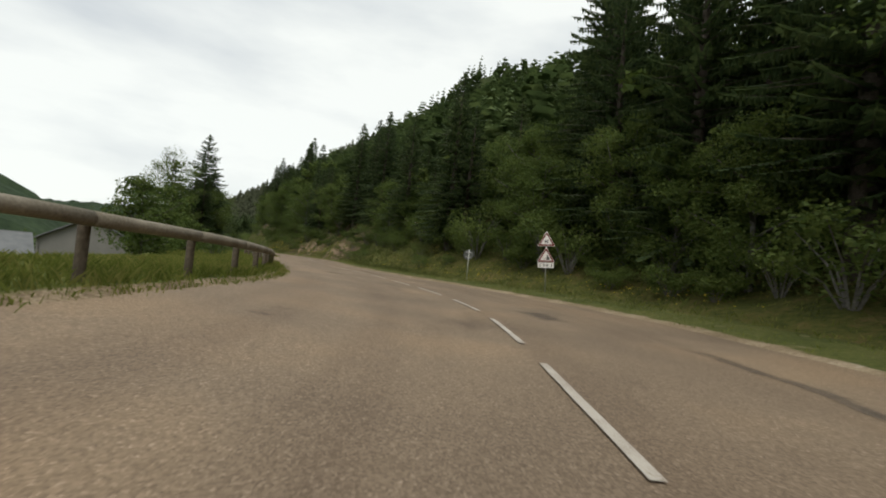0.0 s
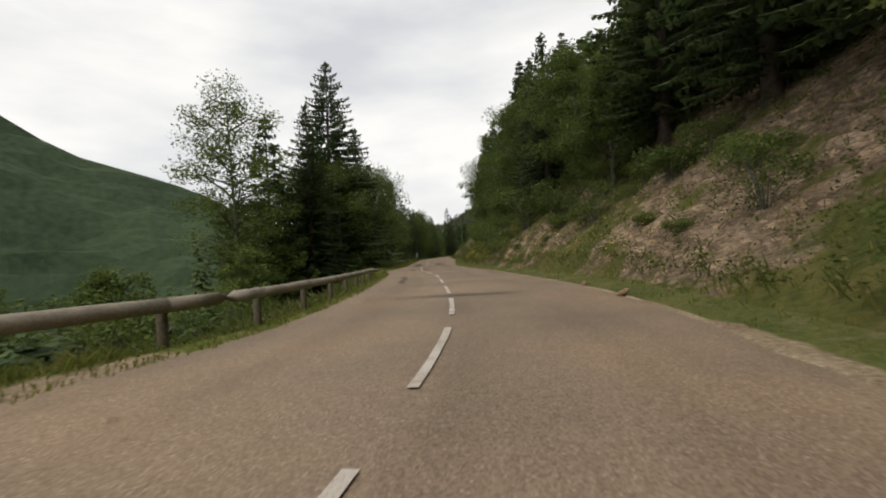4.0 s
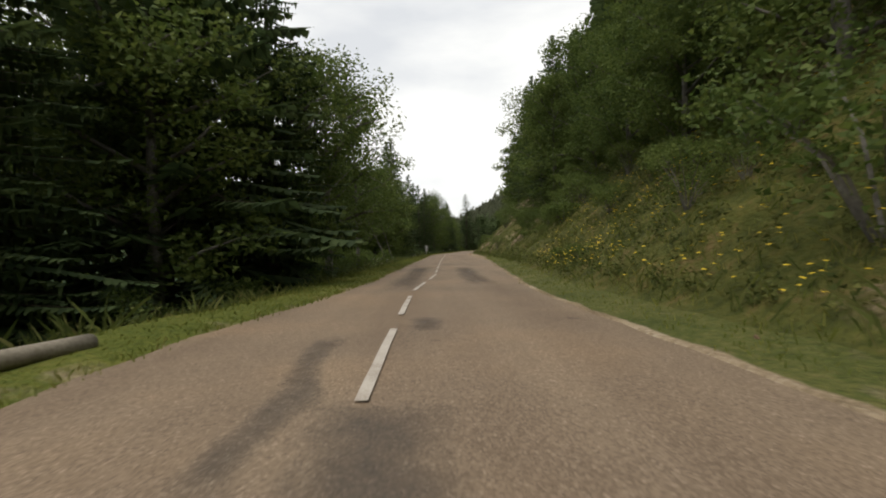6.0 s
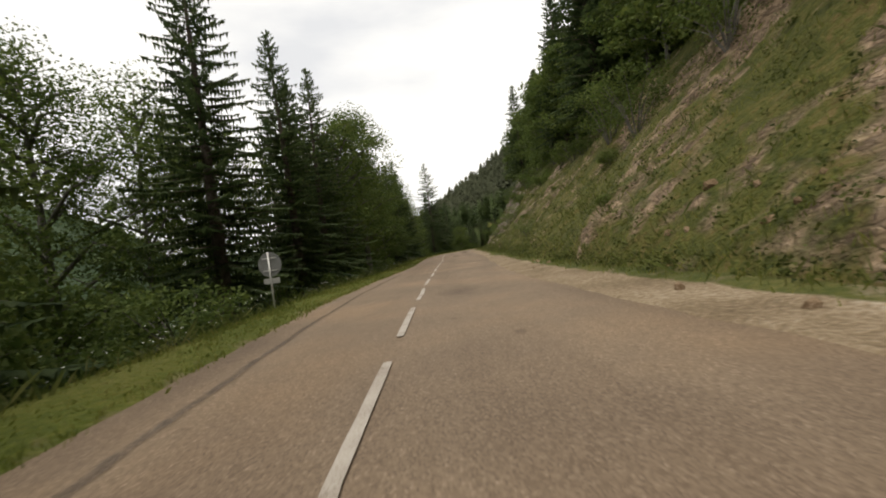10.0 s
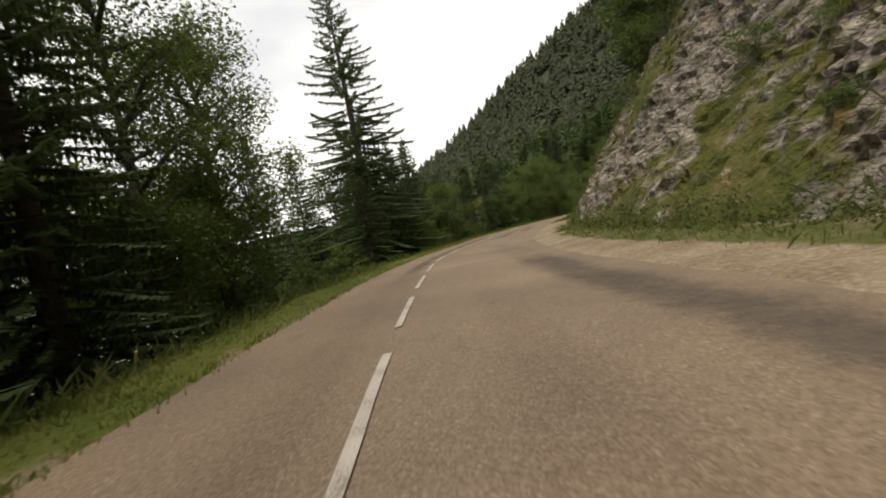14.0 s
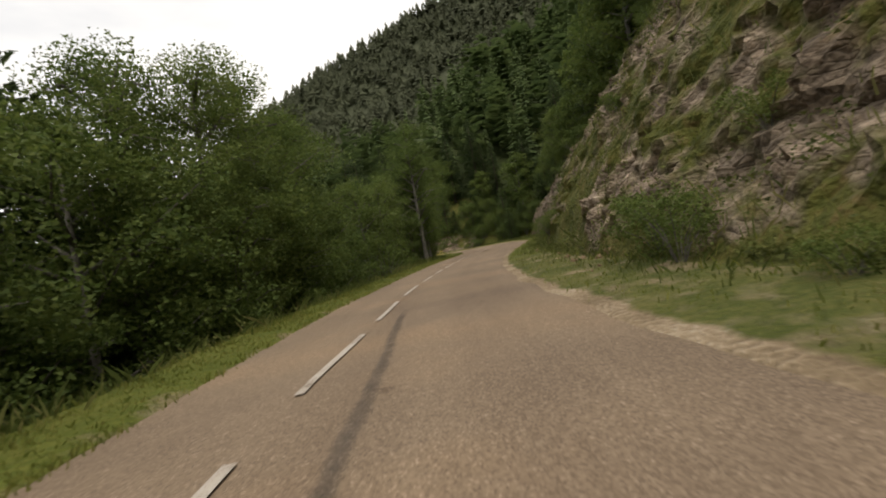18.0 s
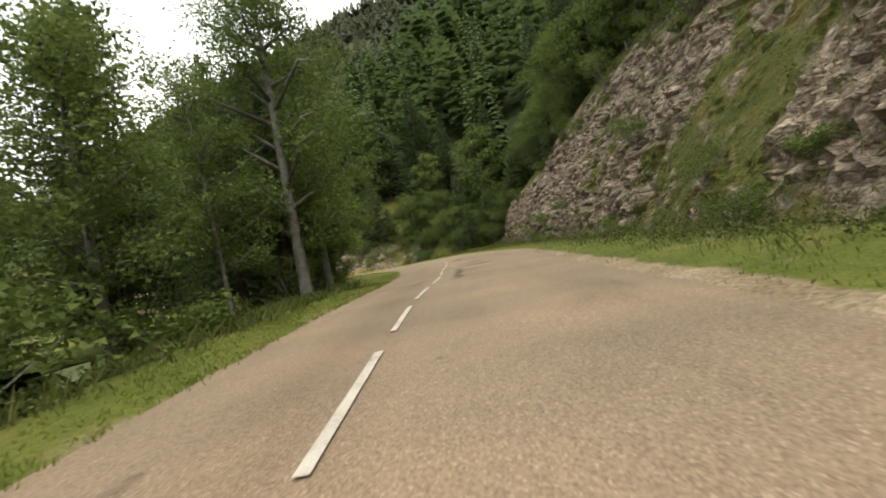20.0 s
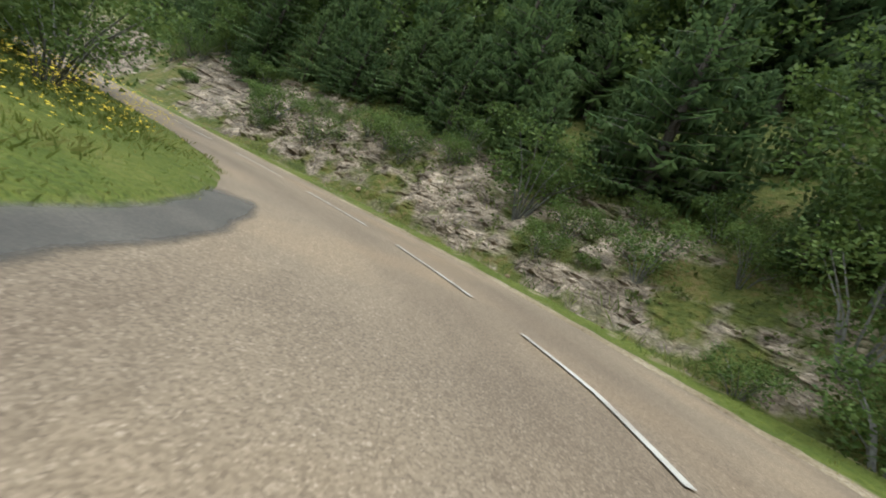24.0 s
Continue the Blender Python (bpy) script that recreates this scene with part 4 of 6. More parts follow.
# landmark trees
plant_top("fir", HERO_FIR, 25, -131.0, 221.5, 22.6, "tall lone fir with open ragged branches and flat top")
plant_top("spruce", ROADSIDE_SPRUCE, 20, -8.0, 106.8, 21.0, "large dark spruce close beside the guard rail")
plant_top("spruce", FINE_SPRUCES[1], 15, -2.6, 102.4, 12.0)
plant_top("spruce", FINE_SPRUCES[0], 18, -10.5, 111.2, 15.5)
for mesh, height, px, py, top in ((BROADS[2], 16, -14.5, 115.5, 13.0), (BROADS[0], 14, -11.5, 112.0, 11.0), (TALL[1], 20, -43.0, 130.0, 12.8), (TALL[0], 22, -34.6, 124.5, 13.4), (BROADS[1], 11, -35.6, 129.0, 9.3),
                                  (TALL[1], 20, -83.2, 171.6, 16.0), (TALL[0], 22, -68.5, 148.5, 11.2), (TALL[0], 22, -117.7, 202.7, 13.2),
                                  (TALL[1], 20, -120.5, 206.0, 12.0), (BROADS[2], 16, -136.5, 222.0, 8.5), (TALL[1], 20, -147.9, 268.4, 10.7), (TALL[0], 22, -147.2, 271.0, 11.4), (TALL[0], 22, -148.0, 276.7, 13.3),
                                  (TALL[1], 20, -149.6, 281.7, 12.0), (TALL[0], 22, -147.6, 304.5, 16.5), (TALL[1], 20, -148.9, 311.2, 15.0)):
    plant_top("broad", mesh, height, px, py, top)
for mesh, height, px, py, top in ((AIRY[1], 15, -19.0, 119.5, 13.5), (AIRY[0], 17, -2.5, 96.5, 16.0), (AIRY[0], 17, -71.5, 152.0, 12.0)):
    plant_top("airy", mesh, height, px, py, top)
for mesh, height, px, py, top in ((FINE_SPRUCES[2], 20, -105.5, 192.5, 16.0), (FINE_SPRUCES[0], 18, -108.8, 195.4, 15.5), (FINE_SPRUCES[1], 15, -112.0, 196.5, 14.0), (FINE_SPRUCES[0], 18, -113.8, 199.8, 13.5), (FINE_SPRUCES[0], 18, -53.2, 141.3, 18.2), (FINE_SPRUCES[1], 15, -55.4, 145.2, 12.1), (FINE_SPRUCES[2], 20, -66.6, 153.8, 15.8), (FINE_SPRUCES[1], 15, -128.0, 218.5, 9.5), (FINE_SPRUCES[0], 18, -133.5, 227.0, 9.0),
                                  (FINE_SPRUCES[1], 15, -133.0, 213.5, 10.6), (SPRUCES[3], 22, -151.1, 237.1, 17.4), (SPRUCES[1], 20, -152.4, 240.9, 16.2), (SPRUCES[0], 18, -148.9, 243.3, 15.4), (SPRUCES[2], 16, -148.1, 247.2, 10.3),
                                  (SPRUCES[0], 18, -150.0, 253.5, 9.4), (SPRUCES[2], 16, -147.6, 258.4, 9.3), (SPRUCES[0], 18, -149.0, 265.0, 12.4), (FINE_SPRUCES[0], 18, -137.5, 219.2, 10.4), (FINE_SPRUCES[1], 15, -134.3, 223.8, 9.4), (FINE_SPRUCES[2], 20, -136.3, 228.9, 11.2), (FINE_SPRUCES[0], 18, -139.2, 233.4, 11.3), (FINE_SPRUCES[1], 15, -141.5, 238.2, 8.5),
                                  (SPRUCES[4], 15, 44.4, 88.6, 17.2)):
    plant_top("spruce", mesh, height, px, py, top)
# dense dark stand on the outside of the long bend
for k, (px, py, top) in enumerate(((-100.0, 187.0, 14.0), (-102.0, 183.5, 17.0), (-104.0, 188.5, 15.5), (-106.0, 184.5, 17.5), (-108.0, 190.5, 16.0), (-110.0, 186.0, 17.5), (-112.0, 189.0, 16.5), (-107.0, 181.0, 17.0),
                                   (-112.5, 192.0, 15.5), (-116.0, 189.0, 16.0), (-117.0, 194.0, 15.5), (-114.0, 184.0, 17.0), (-120.0, 191.0, 15.0), (-122.0, 196.0, 13.5), (-113.0, 186.5, 15.0), (-98.0, 182.5, 16.0))):
    if k % 4 == 2:
        plant_top("broad", TALL[k // 4 % 2], 21, px, py, top - 1.5)
    else:
        plant_top("spruce", FINE_SPRUCES[k % 3], (18, 15, 20)[k % 3], px, py, top)
# leafy edge of the wood close behind the verge past the rock face
for k, ss in enumerate((298.0, 300.5, 303.0, 305.0, 307.5, 309.5, 312.0, 314.0, 317.0, 319.5, 322.0, 325.0)):
    plant_at("broad", EDGE_FINE[k % 3], ss, -float(left_edge(ss)) - (5.2, 6.6, 5.8)[k % 3], 0.78)
    plant_at("spruce", FINE_SPRUCES[k % 3], ss + 1.0, -float(left_edge(ss)) - (9.5, 11.5, 10.5)[k % 3], 0.5)
# two slim birches leaning out from the verge
for px, py, lean in ((-29.6, 128.0, 24), (-30.6, 129.2, 17)):
    birch = plant("airy", AIRY[1], px, py, -0.5, 0.62, 40.0, "slim pale-trunked birch leaning out over the valley")
    birch.matrix_basis = Matrix.Translation((px, py, -0.5)) @ Matrix.Rotation(radians(lean), 4, Vector((0.8, -0.6, 0.0))) @ Matrix.Diagonal((0.42, 0.42, 0.62, 1))
# leafy trees below the verge behind the birches
for mesh, px, py, size, turn in ((EDGE_FINE[2], -33.8, 121.6, 0.95, 30.0), (EDGE_FINE[2], -38.2, 122.6, 1.0, 150.0), (EDGE_FINE[0], -36.0, 118.6, 1.1, 260.0)):
    plant("broad", mesh, px, py, float(terrain(np.array([[px, py]], float))[0][0]) - 0.15, size, turn)
# tall dark conifers and leafy skirts where the wood stands close to the road
for ss, e, k in ((13, 8.5, 1.2), (15.5, 11.5, 1.25), (18.5, 9, 1.2), (21, 12, 1.3), (23.5, 9.5, 1.2), (26, 11.5, 1.25), (27.5, 13.5, 1.3), (9.5, 9.0, 1.15), (6, 8.0, 1.1), (2, 9.5, 1.1)):
    plant_at("spruce", FINE_SPRUCES[int(e * 2) % 3], ss, float(right_edge(ss)) + e, k)

# valley-side wood
lone = [(-131.0, 221.5), (-8.0, 106.8), (-66.6, 153.8), (-83.2, 171.6), (-152.4, 240.9), (-148.9, 243.3), (-148.1, 247.2), (-14.5, 115.5), (-19.0, 119.5), (-11.5, 112.0), (-151.1, 237.1), (-150.0, 253.5), (-147.6, 258.4), (-2.5, 96.5)]
s = 104.0
while s < 366:
    open_view = 250 < s < 282
    for row, (a, c) in enumerate(((4.6, 6.4), (7.5, 11), (12.5, 19))):
        if 121 < s < 133 or ((open_view or s < 120) and row == 0) or ((s > 350 or 118 < s < 232) and row == 2):
            continue
        ss = s + rng.uniform(-1.5, 1.5)
        d = -float(left_edge(s)) - rng.uniform(a, c)
        x, y = place(ss, d)
        q = rng.random()
        if min((x - u) ** 2 + (y - v) ** 2 for u, v in lone) < 26:
            continue
        k = 0.42 if s < 120 else 0.75 if 268 < s < 282 and row == 1 else 0.5 if open_view and row == 1 else 0.6 if open_view else 0.6 if 282 <= s < 302 else 0.62 if 302 <= s < 345 else 0.8 if 345 <= s else 1.0
        if s > 293 or 236 < s < 253:
            q = 0.3 + 0.7 * q
        if 224 < s < 251 and row < 2:
            plant_at("broad", EDGE_FINE[int(rng.integers(3))], ss, d, k * rng.uniform(0.55, 0.95))
        elif q < 0.46 and row == 2:
            plant_at("spruce", BACK_SPRUCES[int(rng.integers(3))], ss, d, k * rng.uniform(0.8, 1.1))
        elif q < 0.46 and row == 0:
            plant_at("spruce", FINE_SPRUCES[int(rng.integers(3))], ss, d, k * rng.uniform(0.8, 1.1))
        elif q < 0.46:
            plant_at("spruce", SPRUCES[int(rng.integers(len(SPRUCES)))], ss, d, k * rng.uniform(0.72, 1.05))
        elif q < 0.58:
            plant_at("fir", FIRS[int(rng.integers(2))], ss, d, k * rng.uniform(0.75, 1.0))
        elif q < 0.92:
            plant_at("broad", BROADS[int(rng.integers(4))] if row < 2 else BACK[int(rng.integers(2))], ss, d, k * rng.uniform(0.8, 1.15))
        else:
            plant_at("airy", AIRY[int(rng.integers(2))], ss, d, k * rng.uniform(0.75, 1.0))
    s += rng.uniform(4.6, 6.4) if 118 < s < 252 else rng.uniform(2.9, 4.2)
s = 96.0
while s < 364:
    d = -float(left_edge(s)) - rng.uniform(3.4, 5.6)
    plant_at("bush", BUSHES[int(rng.integers(3))], s, d, rng.uniform(0.7, 1.5))
    s += rng.uniform(3.0, 6.0)

for ss, e, kind, meshes, k in ((94, 6.8, "spruce", FINE_SPRUCES[0], 0.95), (98.5, 5.6, "broad", BROADS[0], 0.95), (97, 11.5, "spruce", BACK_SPRUCES[0], 1.1), (102, 8.8, "broad", BROADS[2], 1.0),
                               (105, 6.0, "spruce", FINE_SPRUCES[1], 0.9), (104, 12.5, "broad", BROADS[2], 1.05), (92, 10.5, "broad", BROADS[1], 1.0)):
    plant_at(kind, meshes, ss, -float(left_edge(ss)) - e, k)

for ss, e, k in ((257, 7.5, 0.55), (261, 6.5, 0.6), (268, 6.0, 0.65), (271, 8.0, 0.75), (274, 6.2, 0.7), (277, 8.5, 0.85), (280, 6.5, 0.8), (284, 7.0, 0.85)):
    plant_at("broad", EDGE[int(ss) % 2], ss, -float(left_edge(ss)) - e, k)

# trees inside the last bend
for kind, meshes, px, py, size in (("broad", BROADS[1], -152.2, 320.3, 1.0), ("airy", AIRY[1], -155.0, 317.0, 0.95), ("broad", BROADS[3], -151.0, 314.6, 1.0), ("spruce", SPRUCES[2], -157.5, 321.0, 0.8),
                                   ("broad", EDGE[1], -160.0, 325.0, 0.9), ("broad", EDGE_FINE[1], -160.8, 337.6, 0.85), ("bush", BUSHES[2], -163.0, 341.2, 1.1), ("bush", BUSHES[2], -165.6, 342.0, 1.1), ("broad", EDGE_FINE[0], -168.6, 340.8, 0.9), ("broad", EDGE_FINE[1], -172.5, 341.8, 1.0), ("broad", EDGE_FINE[1], -166.5, 338.0, 0.85), ("broad", EDGE_FINE[1], -171.5, 338.5, 0.8), ("bush", BUSHES[2], -162.0, 337.5, 0.9), ("broad", EDGE[0], -167.0, 329.0, 0.8), ("spruce", SPRUCES[4], -165.0, 321.0, 0.8), ("broad", EDGE[1], -175.0, 333.0, 0.9),
                                   ("broad", EDGE[0], -184.0, 335.5, 0.9), ("spruce", SPRUCES[0], -178.0, 325.0, 0.7), ("bush", BUSHES[2], -163.0, 333.5, 1.0), ("bush", BUSHES[0], -169.0, 335.5, 1.1),
                                   ("bush", BUSHES[2], -155.5, 324.5, 1.0), ("bush", BUSHES[0], -150.6, 318.6, 1.1), ("bush", BUSHES[2], -176.0, 337.5, 1.0)):
    plant(kind, meshes, px, py, -0.15, size, rng.uniform(0, 360))

# wood on the hillside above the bank
forest_line = profile([(-40, 3.4), (0, 4.5), (12, 6.0), (30, 7.4), (48, 6.0), (62, 5.0), (90, 5.0), (108, 5.5), (120, 6.0), (140, 7.2), (165, 8.8), (205, 10.0), (225, 10.5), (250, 11.0), (330, 11.5), (350, 10.0), (362, 9.2), (372, 8.6), (380, 10.2), (384, 10.8), (387, 6.6), (390, 4.2), (395, 4.7), (405, 5.2), (440, 5.6)])
s = -34.0
while s < 440:
    first = float(forest_line(s))
    for row in range(3):
        ss = s + rng.uniform(-1.6, 1.6)
        e = first + (0, 3.4, 7.4)[row] + rng.uniform(0, 2.4)
        d = float(right_edge(ss)) + e
        q = rng.random()
        if s > 366:
            kind = ("young", YOUNG) if (row < 2 and q < 0.8) else ("spruce", SPRUCES) if q < 0.7 and row else ("broad", EDGE_FINE if row == 0 else EDGE)
        elif row == 0:
            kind = ("broad", EDGE_FINE if s < 150 else EDGE) if q < (0.55 if 55 < s < 125 else 0.82) else ("spruce", SPRUCES)
        else:
            kind = ("spruce", BACK_SPRUCES) if q < (0.2 if s < 55 else 0.6) else ("broad", BACK)
        plant_at(kind[0], kind[1][int(rng.integers(len(kind[1])))], ss, d, rng.uniform(0.72, 1.08) * (0.68 if 34 < s < 115 and row else 0.85 if 34 < s < 115 else 1))
    s += 4.3 if s < 362 else 1.8 if s < 402 else 2.8
s = 55.0
while s < 430:
    d = float(right_edge(s)) + float(forest_line(s)) - rng.uniform(0.3, 2.6)
    plant_at("bush", BUSHES[int(rng.integers(3))], s, d, rng.uniform(0.6, 1.3))
    s += rng.uniform(3.4, 7.0)
# leafy skirt that hides the trunks at the foot of the wood
s = -30.0
while s < 150:
    d = float(right_edge(s)) + float(forest_line(s)) + rng.uniform(-1.2, 0.8)
    scrub_at(s, d, rng.uniform(0.9, 1.7) * (1.0 if s < 50 else 0.65))
    s += rng.uniform(1.3, 2.4) if s < 50 else rng.uniform(2.5, 4.5)
# shrubs over the grassy part of the bank
for k in range(55):
    s = rng.uniform(30, 225)
    e = rng.uniform(float(verge_right(s)) + 0.4, float(forest_line(s)))
    scrub_at(s, float(right_edge(s)) + e, rng.uniform(0.3, 0.7))
# bushes at the foot and on the ledges of the rock face
for k in range(72):
    s = rng.uniform(222, 374)
    v, run = float(verge_right(s)), float(face_height(s)) / float(face_slope(s))
    e = v + (rng.uniform(-0.5, 0.8) if rng.random() < 0.55 and 262 < s else rng.uniform(0.15, 0.95) * run)
    scrub_at(s, float(right_edge(s)) + e, rng.uniform(0.3, 0.75))
for k in range(24):
    s = rng.uniform(384, 412)
    plant_at("bush", BUSHES[int(rng.integers(3))], s, float(right_edge(s)) + float(verge_right(s)) + rng.uniform(-0.3, 3.0), rng.uniform(0.35, 0.8) * (1.5 if 384 < s < 390 else 1))

# close edge of bushes and young trees along the top of the low cut
s = 384.0
while s < 428:
    e = float(forest_line(s)) - rng.uniform(-0.2, 1.0)
    if rng.random() < 0.55:
        plant_at("bush", BUSHES[int(rng.integers(3))], s, float(right_edge(s)) + e, rng.uniform(0.6, 1.1))
    else:
        plant_at("young", YOUNG[int(rng.integers(2))], s, float(right_edge(s)) + e + 0.6, rng.uniform(0.4, 0.75))
    s += rng.uniform(0.9, 1.8)
# young trees and bushes that fill the gully between the rock face and the low cut
for k in range(38):
    s = rng.uniform(384, 391)
    e = float(verge_right(s)) + rng.uniform(0.4, 8.0)
    plant_at("bush", BUSHES[2], s, float(right_edge(s)) + e, rng.uniform(0.9, 1.5))
for k in range(10):
    s = rng.uniform(384, 392)
    plant_at("young", YOUNG[k % 3], s, float(right_edge(s)) + rng.uniform(4.5, 10), rng.uniform(0.6, 1.0))
build_scrub("bank_scrub", "low leafy shrubs over the bank and the ledges of the rock")
# trees and bushes of the meadow below the timber rail
for kind, meshes, px, py, height in (("broad", EDGE[0], 42.6, 61.2, 4.7), ("broad", EDGE[1], 31.6, 70.1, 4.5), ("broad", EDGE[0], 25, 78, 5.0),
                                     ("broad", EDGE[1], 19, 84, 4.5), ("broad", EDGE[0], 12, 88, 5.0), ("broad", EDGE[2], 5, 95, 5.5), ("broad", EDGE[1], -14, 101, 7.0), ("broad", EDGE[0], -2, 100, 6.0),
                                     ("bush", BUSHES[2], 37, 75, 2.2), ("bush", BUSHES[2], 29, 81, 2.2), ("bush", BUSHES[0], 22, 88, 2.0), ("bush", BUSHES[2], 15, 92, 2.4), ("bush", BUSHES[0], 46, 63, 1.5)):
    tall = {id(EDGE[0]): 9.0, id(EDGE[1]): 7.0, id(EDGE[2]): 12.0, id(BUSHES[2]): 2.6, id(BUSHES[0]): 1.8}[id(meshes)]
    gz = float(terrain(np.array([[px, py]], float))[0][0])
    plant(kind, meshes, px, py, gz - 0.2, height / tall, rng.uniform(0, 360))



def build_far_wood():
    """The closed wood of the hillsides farther off, as one joined mesh of many small trees."""
    g = np.random.default_rng(99)
    V, F, n = [], [], 0
    xy = np.c_[g.uniform(-330, 120, 9000), g.uniform(20, 520, 9000)]
    z, s, side = terrain(xy)
    er, el = side - right_edge(s) - forest_line(s), -side - left_edge(s)
    keep = ((side > 0) & (er > 9.5) & (er < 165)) | ((side < 0) & (el > 19) & (el < 75) & (s > 100) & (s < 350))
    for (x, y), zz, near in zip(xy[keep], z[keep], np.where(side > 0, er < 45, el < 40)[keep]):
        h = g.uniform(9, 17)
        r = h * g.uniform(0.15, 0.24)
        conifer = g.random() < 0.6
        rings, spokes = (15, 8) if near else (8, 5)
        for w in range(rings):
            f = 0.12 + 0.88 * w / rings
            env = (1 - f) ** 0.8 + 0.05 if conifer else math.sin(math.pi * min(1, f * 0.9 + 0.12)) ** 0.6 * 1.25
            for b in range(spokes):
                a = g.random() * math.tau
                L, zc = r * env * g.uniform(0.7, 1.2), zz + h * (f + 0.05 * g.random())
                ca, sa = math.cos(a), math.sin(a)
                wd = (0.3 if near else 0.5) * L + 0.12
                o = len(V)
                dr = 0.35 * L if conifer else -0.2 * L
                q = 0.35 if near else 0.0
                V.extend([(x + ca * L * q, y + sa * L * q, zc + 0.25 * (1 - q)), (x + ca * L * 0.65 - sa * wd, y + sa * L * 0.65 + ca * wd, zc - dr * 0.7), (x + ca * L, y + sa * L, zc - dr),
                          (x + ca * L * 0.65 + sa * wd, y + sa * L * 0.65 - ca * wd, zc - dr * 0.7)])
                F.append((o, o + 1, o + 2, o + 3))
    return tagged(new("far_wood", mesh_of("far_wood", V, F, M_FARWOOD)), "dense mixed forest covering the mountain slopes", "forest", kind="stuff")


# needle green paled and greyed: the distance haze is put into the colour
M_HAZY_HIGHWOOD = material("hazed_high_wood_needles", [(0.25, (0.072, 0.082, 0.052)), (0.5, (0.092, 0.104, 0.062)), (0.78, (0.112, 0.122, 0.072))], 0.03, 0.9, 0.0, 1.0, island=0.2, through=0.5)
M_FARWOOD = material("far_wood_leaves", [(0.25, (0.052, 0.080, 0.032)), (0.5, (0.084, 0.122, 0.044)), (0.78, (0.120, 0.158, 0.056))], 0.05, 0.8, 0.0, 1.0, island=0.4, through=0.35)
build_far_wood()


def build_mountain(name, points, depth, mat, label):
    """A far wooded ridge: crest points (x, y, z), falling towards the viewer by depth."""
    crest, _t = smooth_line([p[:2] for p in points], 12.0)
    zz = np.interp(np.linspace(0, len(points) - 1, len(crest)), np.arange(len(points)), [p[2] for p in points])
    verts, rows = [], 24
    for (x, y), top in zip(crest, zz):
        v = np.array([40.0 - x, 90.0 - y])
        v /= np.linalg.norm(v)
        for k in range(rows):
            u = k / (rows - 1)
            px, py = x + v[0] * depth * u, y + v[1] * depth * u
            verts.append((px, py, top * (1 - u) ** 1.15 - 45 * u + 9 * lump(px, py, 0.02) * (0.3 + u) + 4.0 * lump(px, py, 0.12) + 2.5 * abs(lump(px, py, 0.4))))
    me = mesh_of(name, verts, grid_faces(len(crest), rows), mat, False)
    return tagged(new(name, me), label, "mountain", kind="structure")


M_MOUNTAIN = material("wooded_mountain", [(0.3, (0.016, 0.030, 0.014)), (0.5, (0.030, 0.050, 0.024)), (0.7, (0.048, 0.072, 0.034))], 0.03, 0.95, 0.8, 0.35, dist=2.0)
build_mountain("backdrop_mountain", [(-172, 200, -16), (-188, 177, 14), (-195, 157, 34), (-202, 138, 48), (-208, 107, 64), (-211, 75, 84), (-207, 26, 108), (-187, -39, 120), (-160, -90, 130)], 110, M_MOUNTAIN, "steep wooded mountain across the valley")
build_mountain("backdrop_ridge", [(-900, 700, 60), (-700, 420, 45), (-560, 260, 25), (-450, 180, 5)], 200, M_MOUNTAIN, "low blue-green wooded ridge beyond the valley")


def build_bend_mountain():
    """The high wooded mountain beyond the last bend: a steep slope with a crest that falls to the west."""
    rows, verts, cx, cy = 26, [], -118.0, 218.0
    turns = np.arange(-24.0, 62.0, 1.5)
    tops = np.interp(turns, [-24, -5, 5, 12, 19.3, 26.6, 35, 43, 52, 62], [285, 285, 276, 262, 232, 197, 142, 88, 40, 10])
    for a, top in zip(turns, tops):
        for k in range(rows):
            u = k / (rows - 1)
            away = 560 - 350 * u
            px, py = cx - math.sin(radians(a)) * away, cy + math.cos(radians(a)) * away
            verts.append((px, py, top * (1 - u) ** 1.25 - 12 * u + 7 * lump(px, py, 0.02) * math.sin(math.pi * min(1, u + 0.1))))
    me = mesh_of("backdrop_mountain_north", verts, grid_faces(len(turns), rows), M_HAZY_HIGHWOOD, True)
    tagged(new("backdrop_mountain_north", me), "high dark wooded mountain beyond the bend", "mountain", kind="structure")
    g = np.random.default_rng(17)
    V, F, grid = [], [], np.array(verts).reshape(len(turns), rows, 3)
    for k in range(5200):
        i, j = g.uniform(0, len(turns) - 1.001), (rows - 1.001) * g.random() ** 1.5
        a, b, fi, fj = int(i), int(j), i % 1, j % 1
        x, y, z = (grid[a, b] * (1 - fi) + grid[a + 1, b] * fi) * (1 - fj) + (grid[a, b + 1] * (1 - fi) + grid[a + 1, b + 1] * fi) * fj
        h = g.uniform(9, 19)
        r = h * g.uniform(0.26, 0.4)
        for w in range(5):
            f = 0.1 + 0.85 * w / 5
            for q in range(4):
                t, L, zc = g.random() * math.tau, r * (1.05 - f) * g.uniform(0.8, 1.25), z + h * f
                ca, sa, o = math.cos(t), math.sin(t), len(V)
                V.extend([(x, y, zc + 0.24 * h), (x + ca * L - sa * L * 0.6, y + sa * L + ca * L * 0.6, zc), (x + ca * L + sa * L * 0.6, y + sa * L - ca * L * 0.6, zc)])
                F.append((o, o + 1, o + 2))
    tagged(new("mountain_wood", mesh_of("mountain_wood", V, F, M_HAZY_HIGHWOOD)), "dark spruce forest on the high mountain slope", "forest", kind="stuff")


build_bend_mountain()


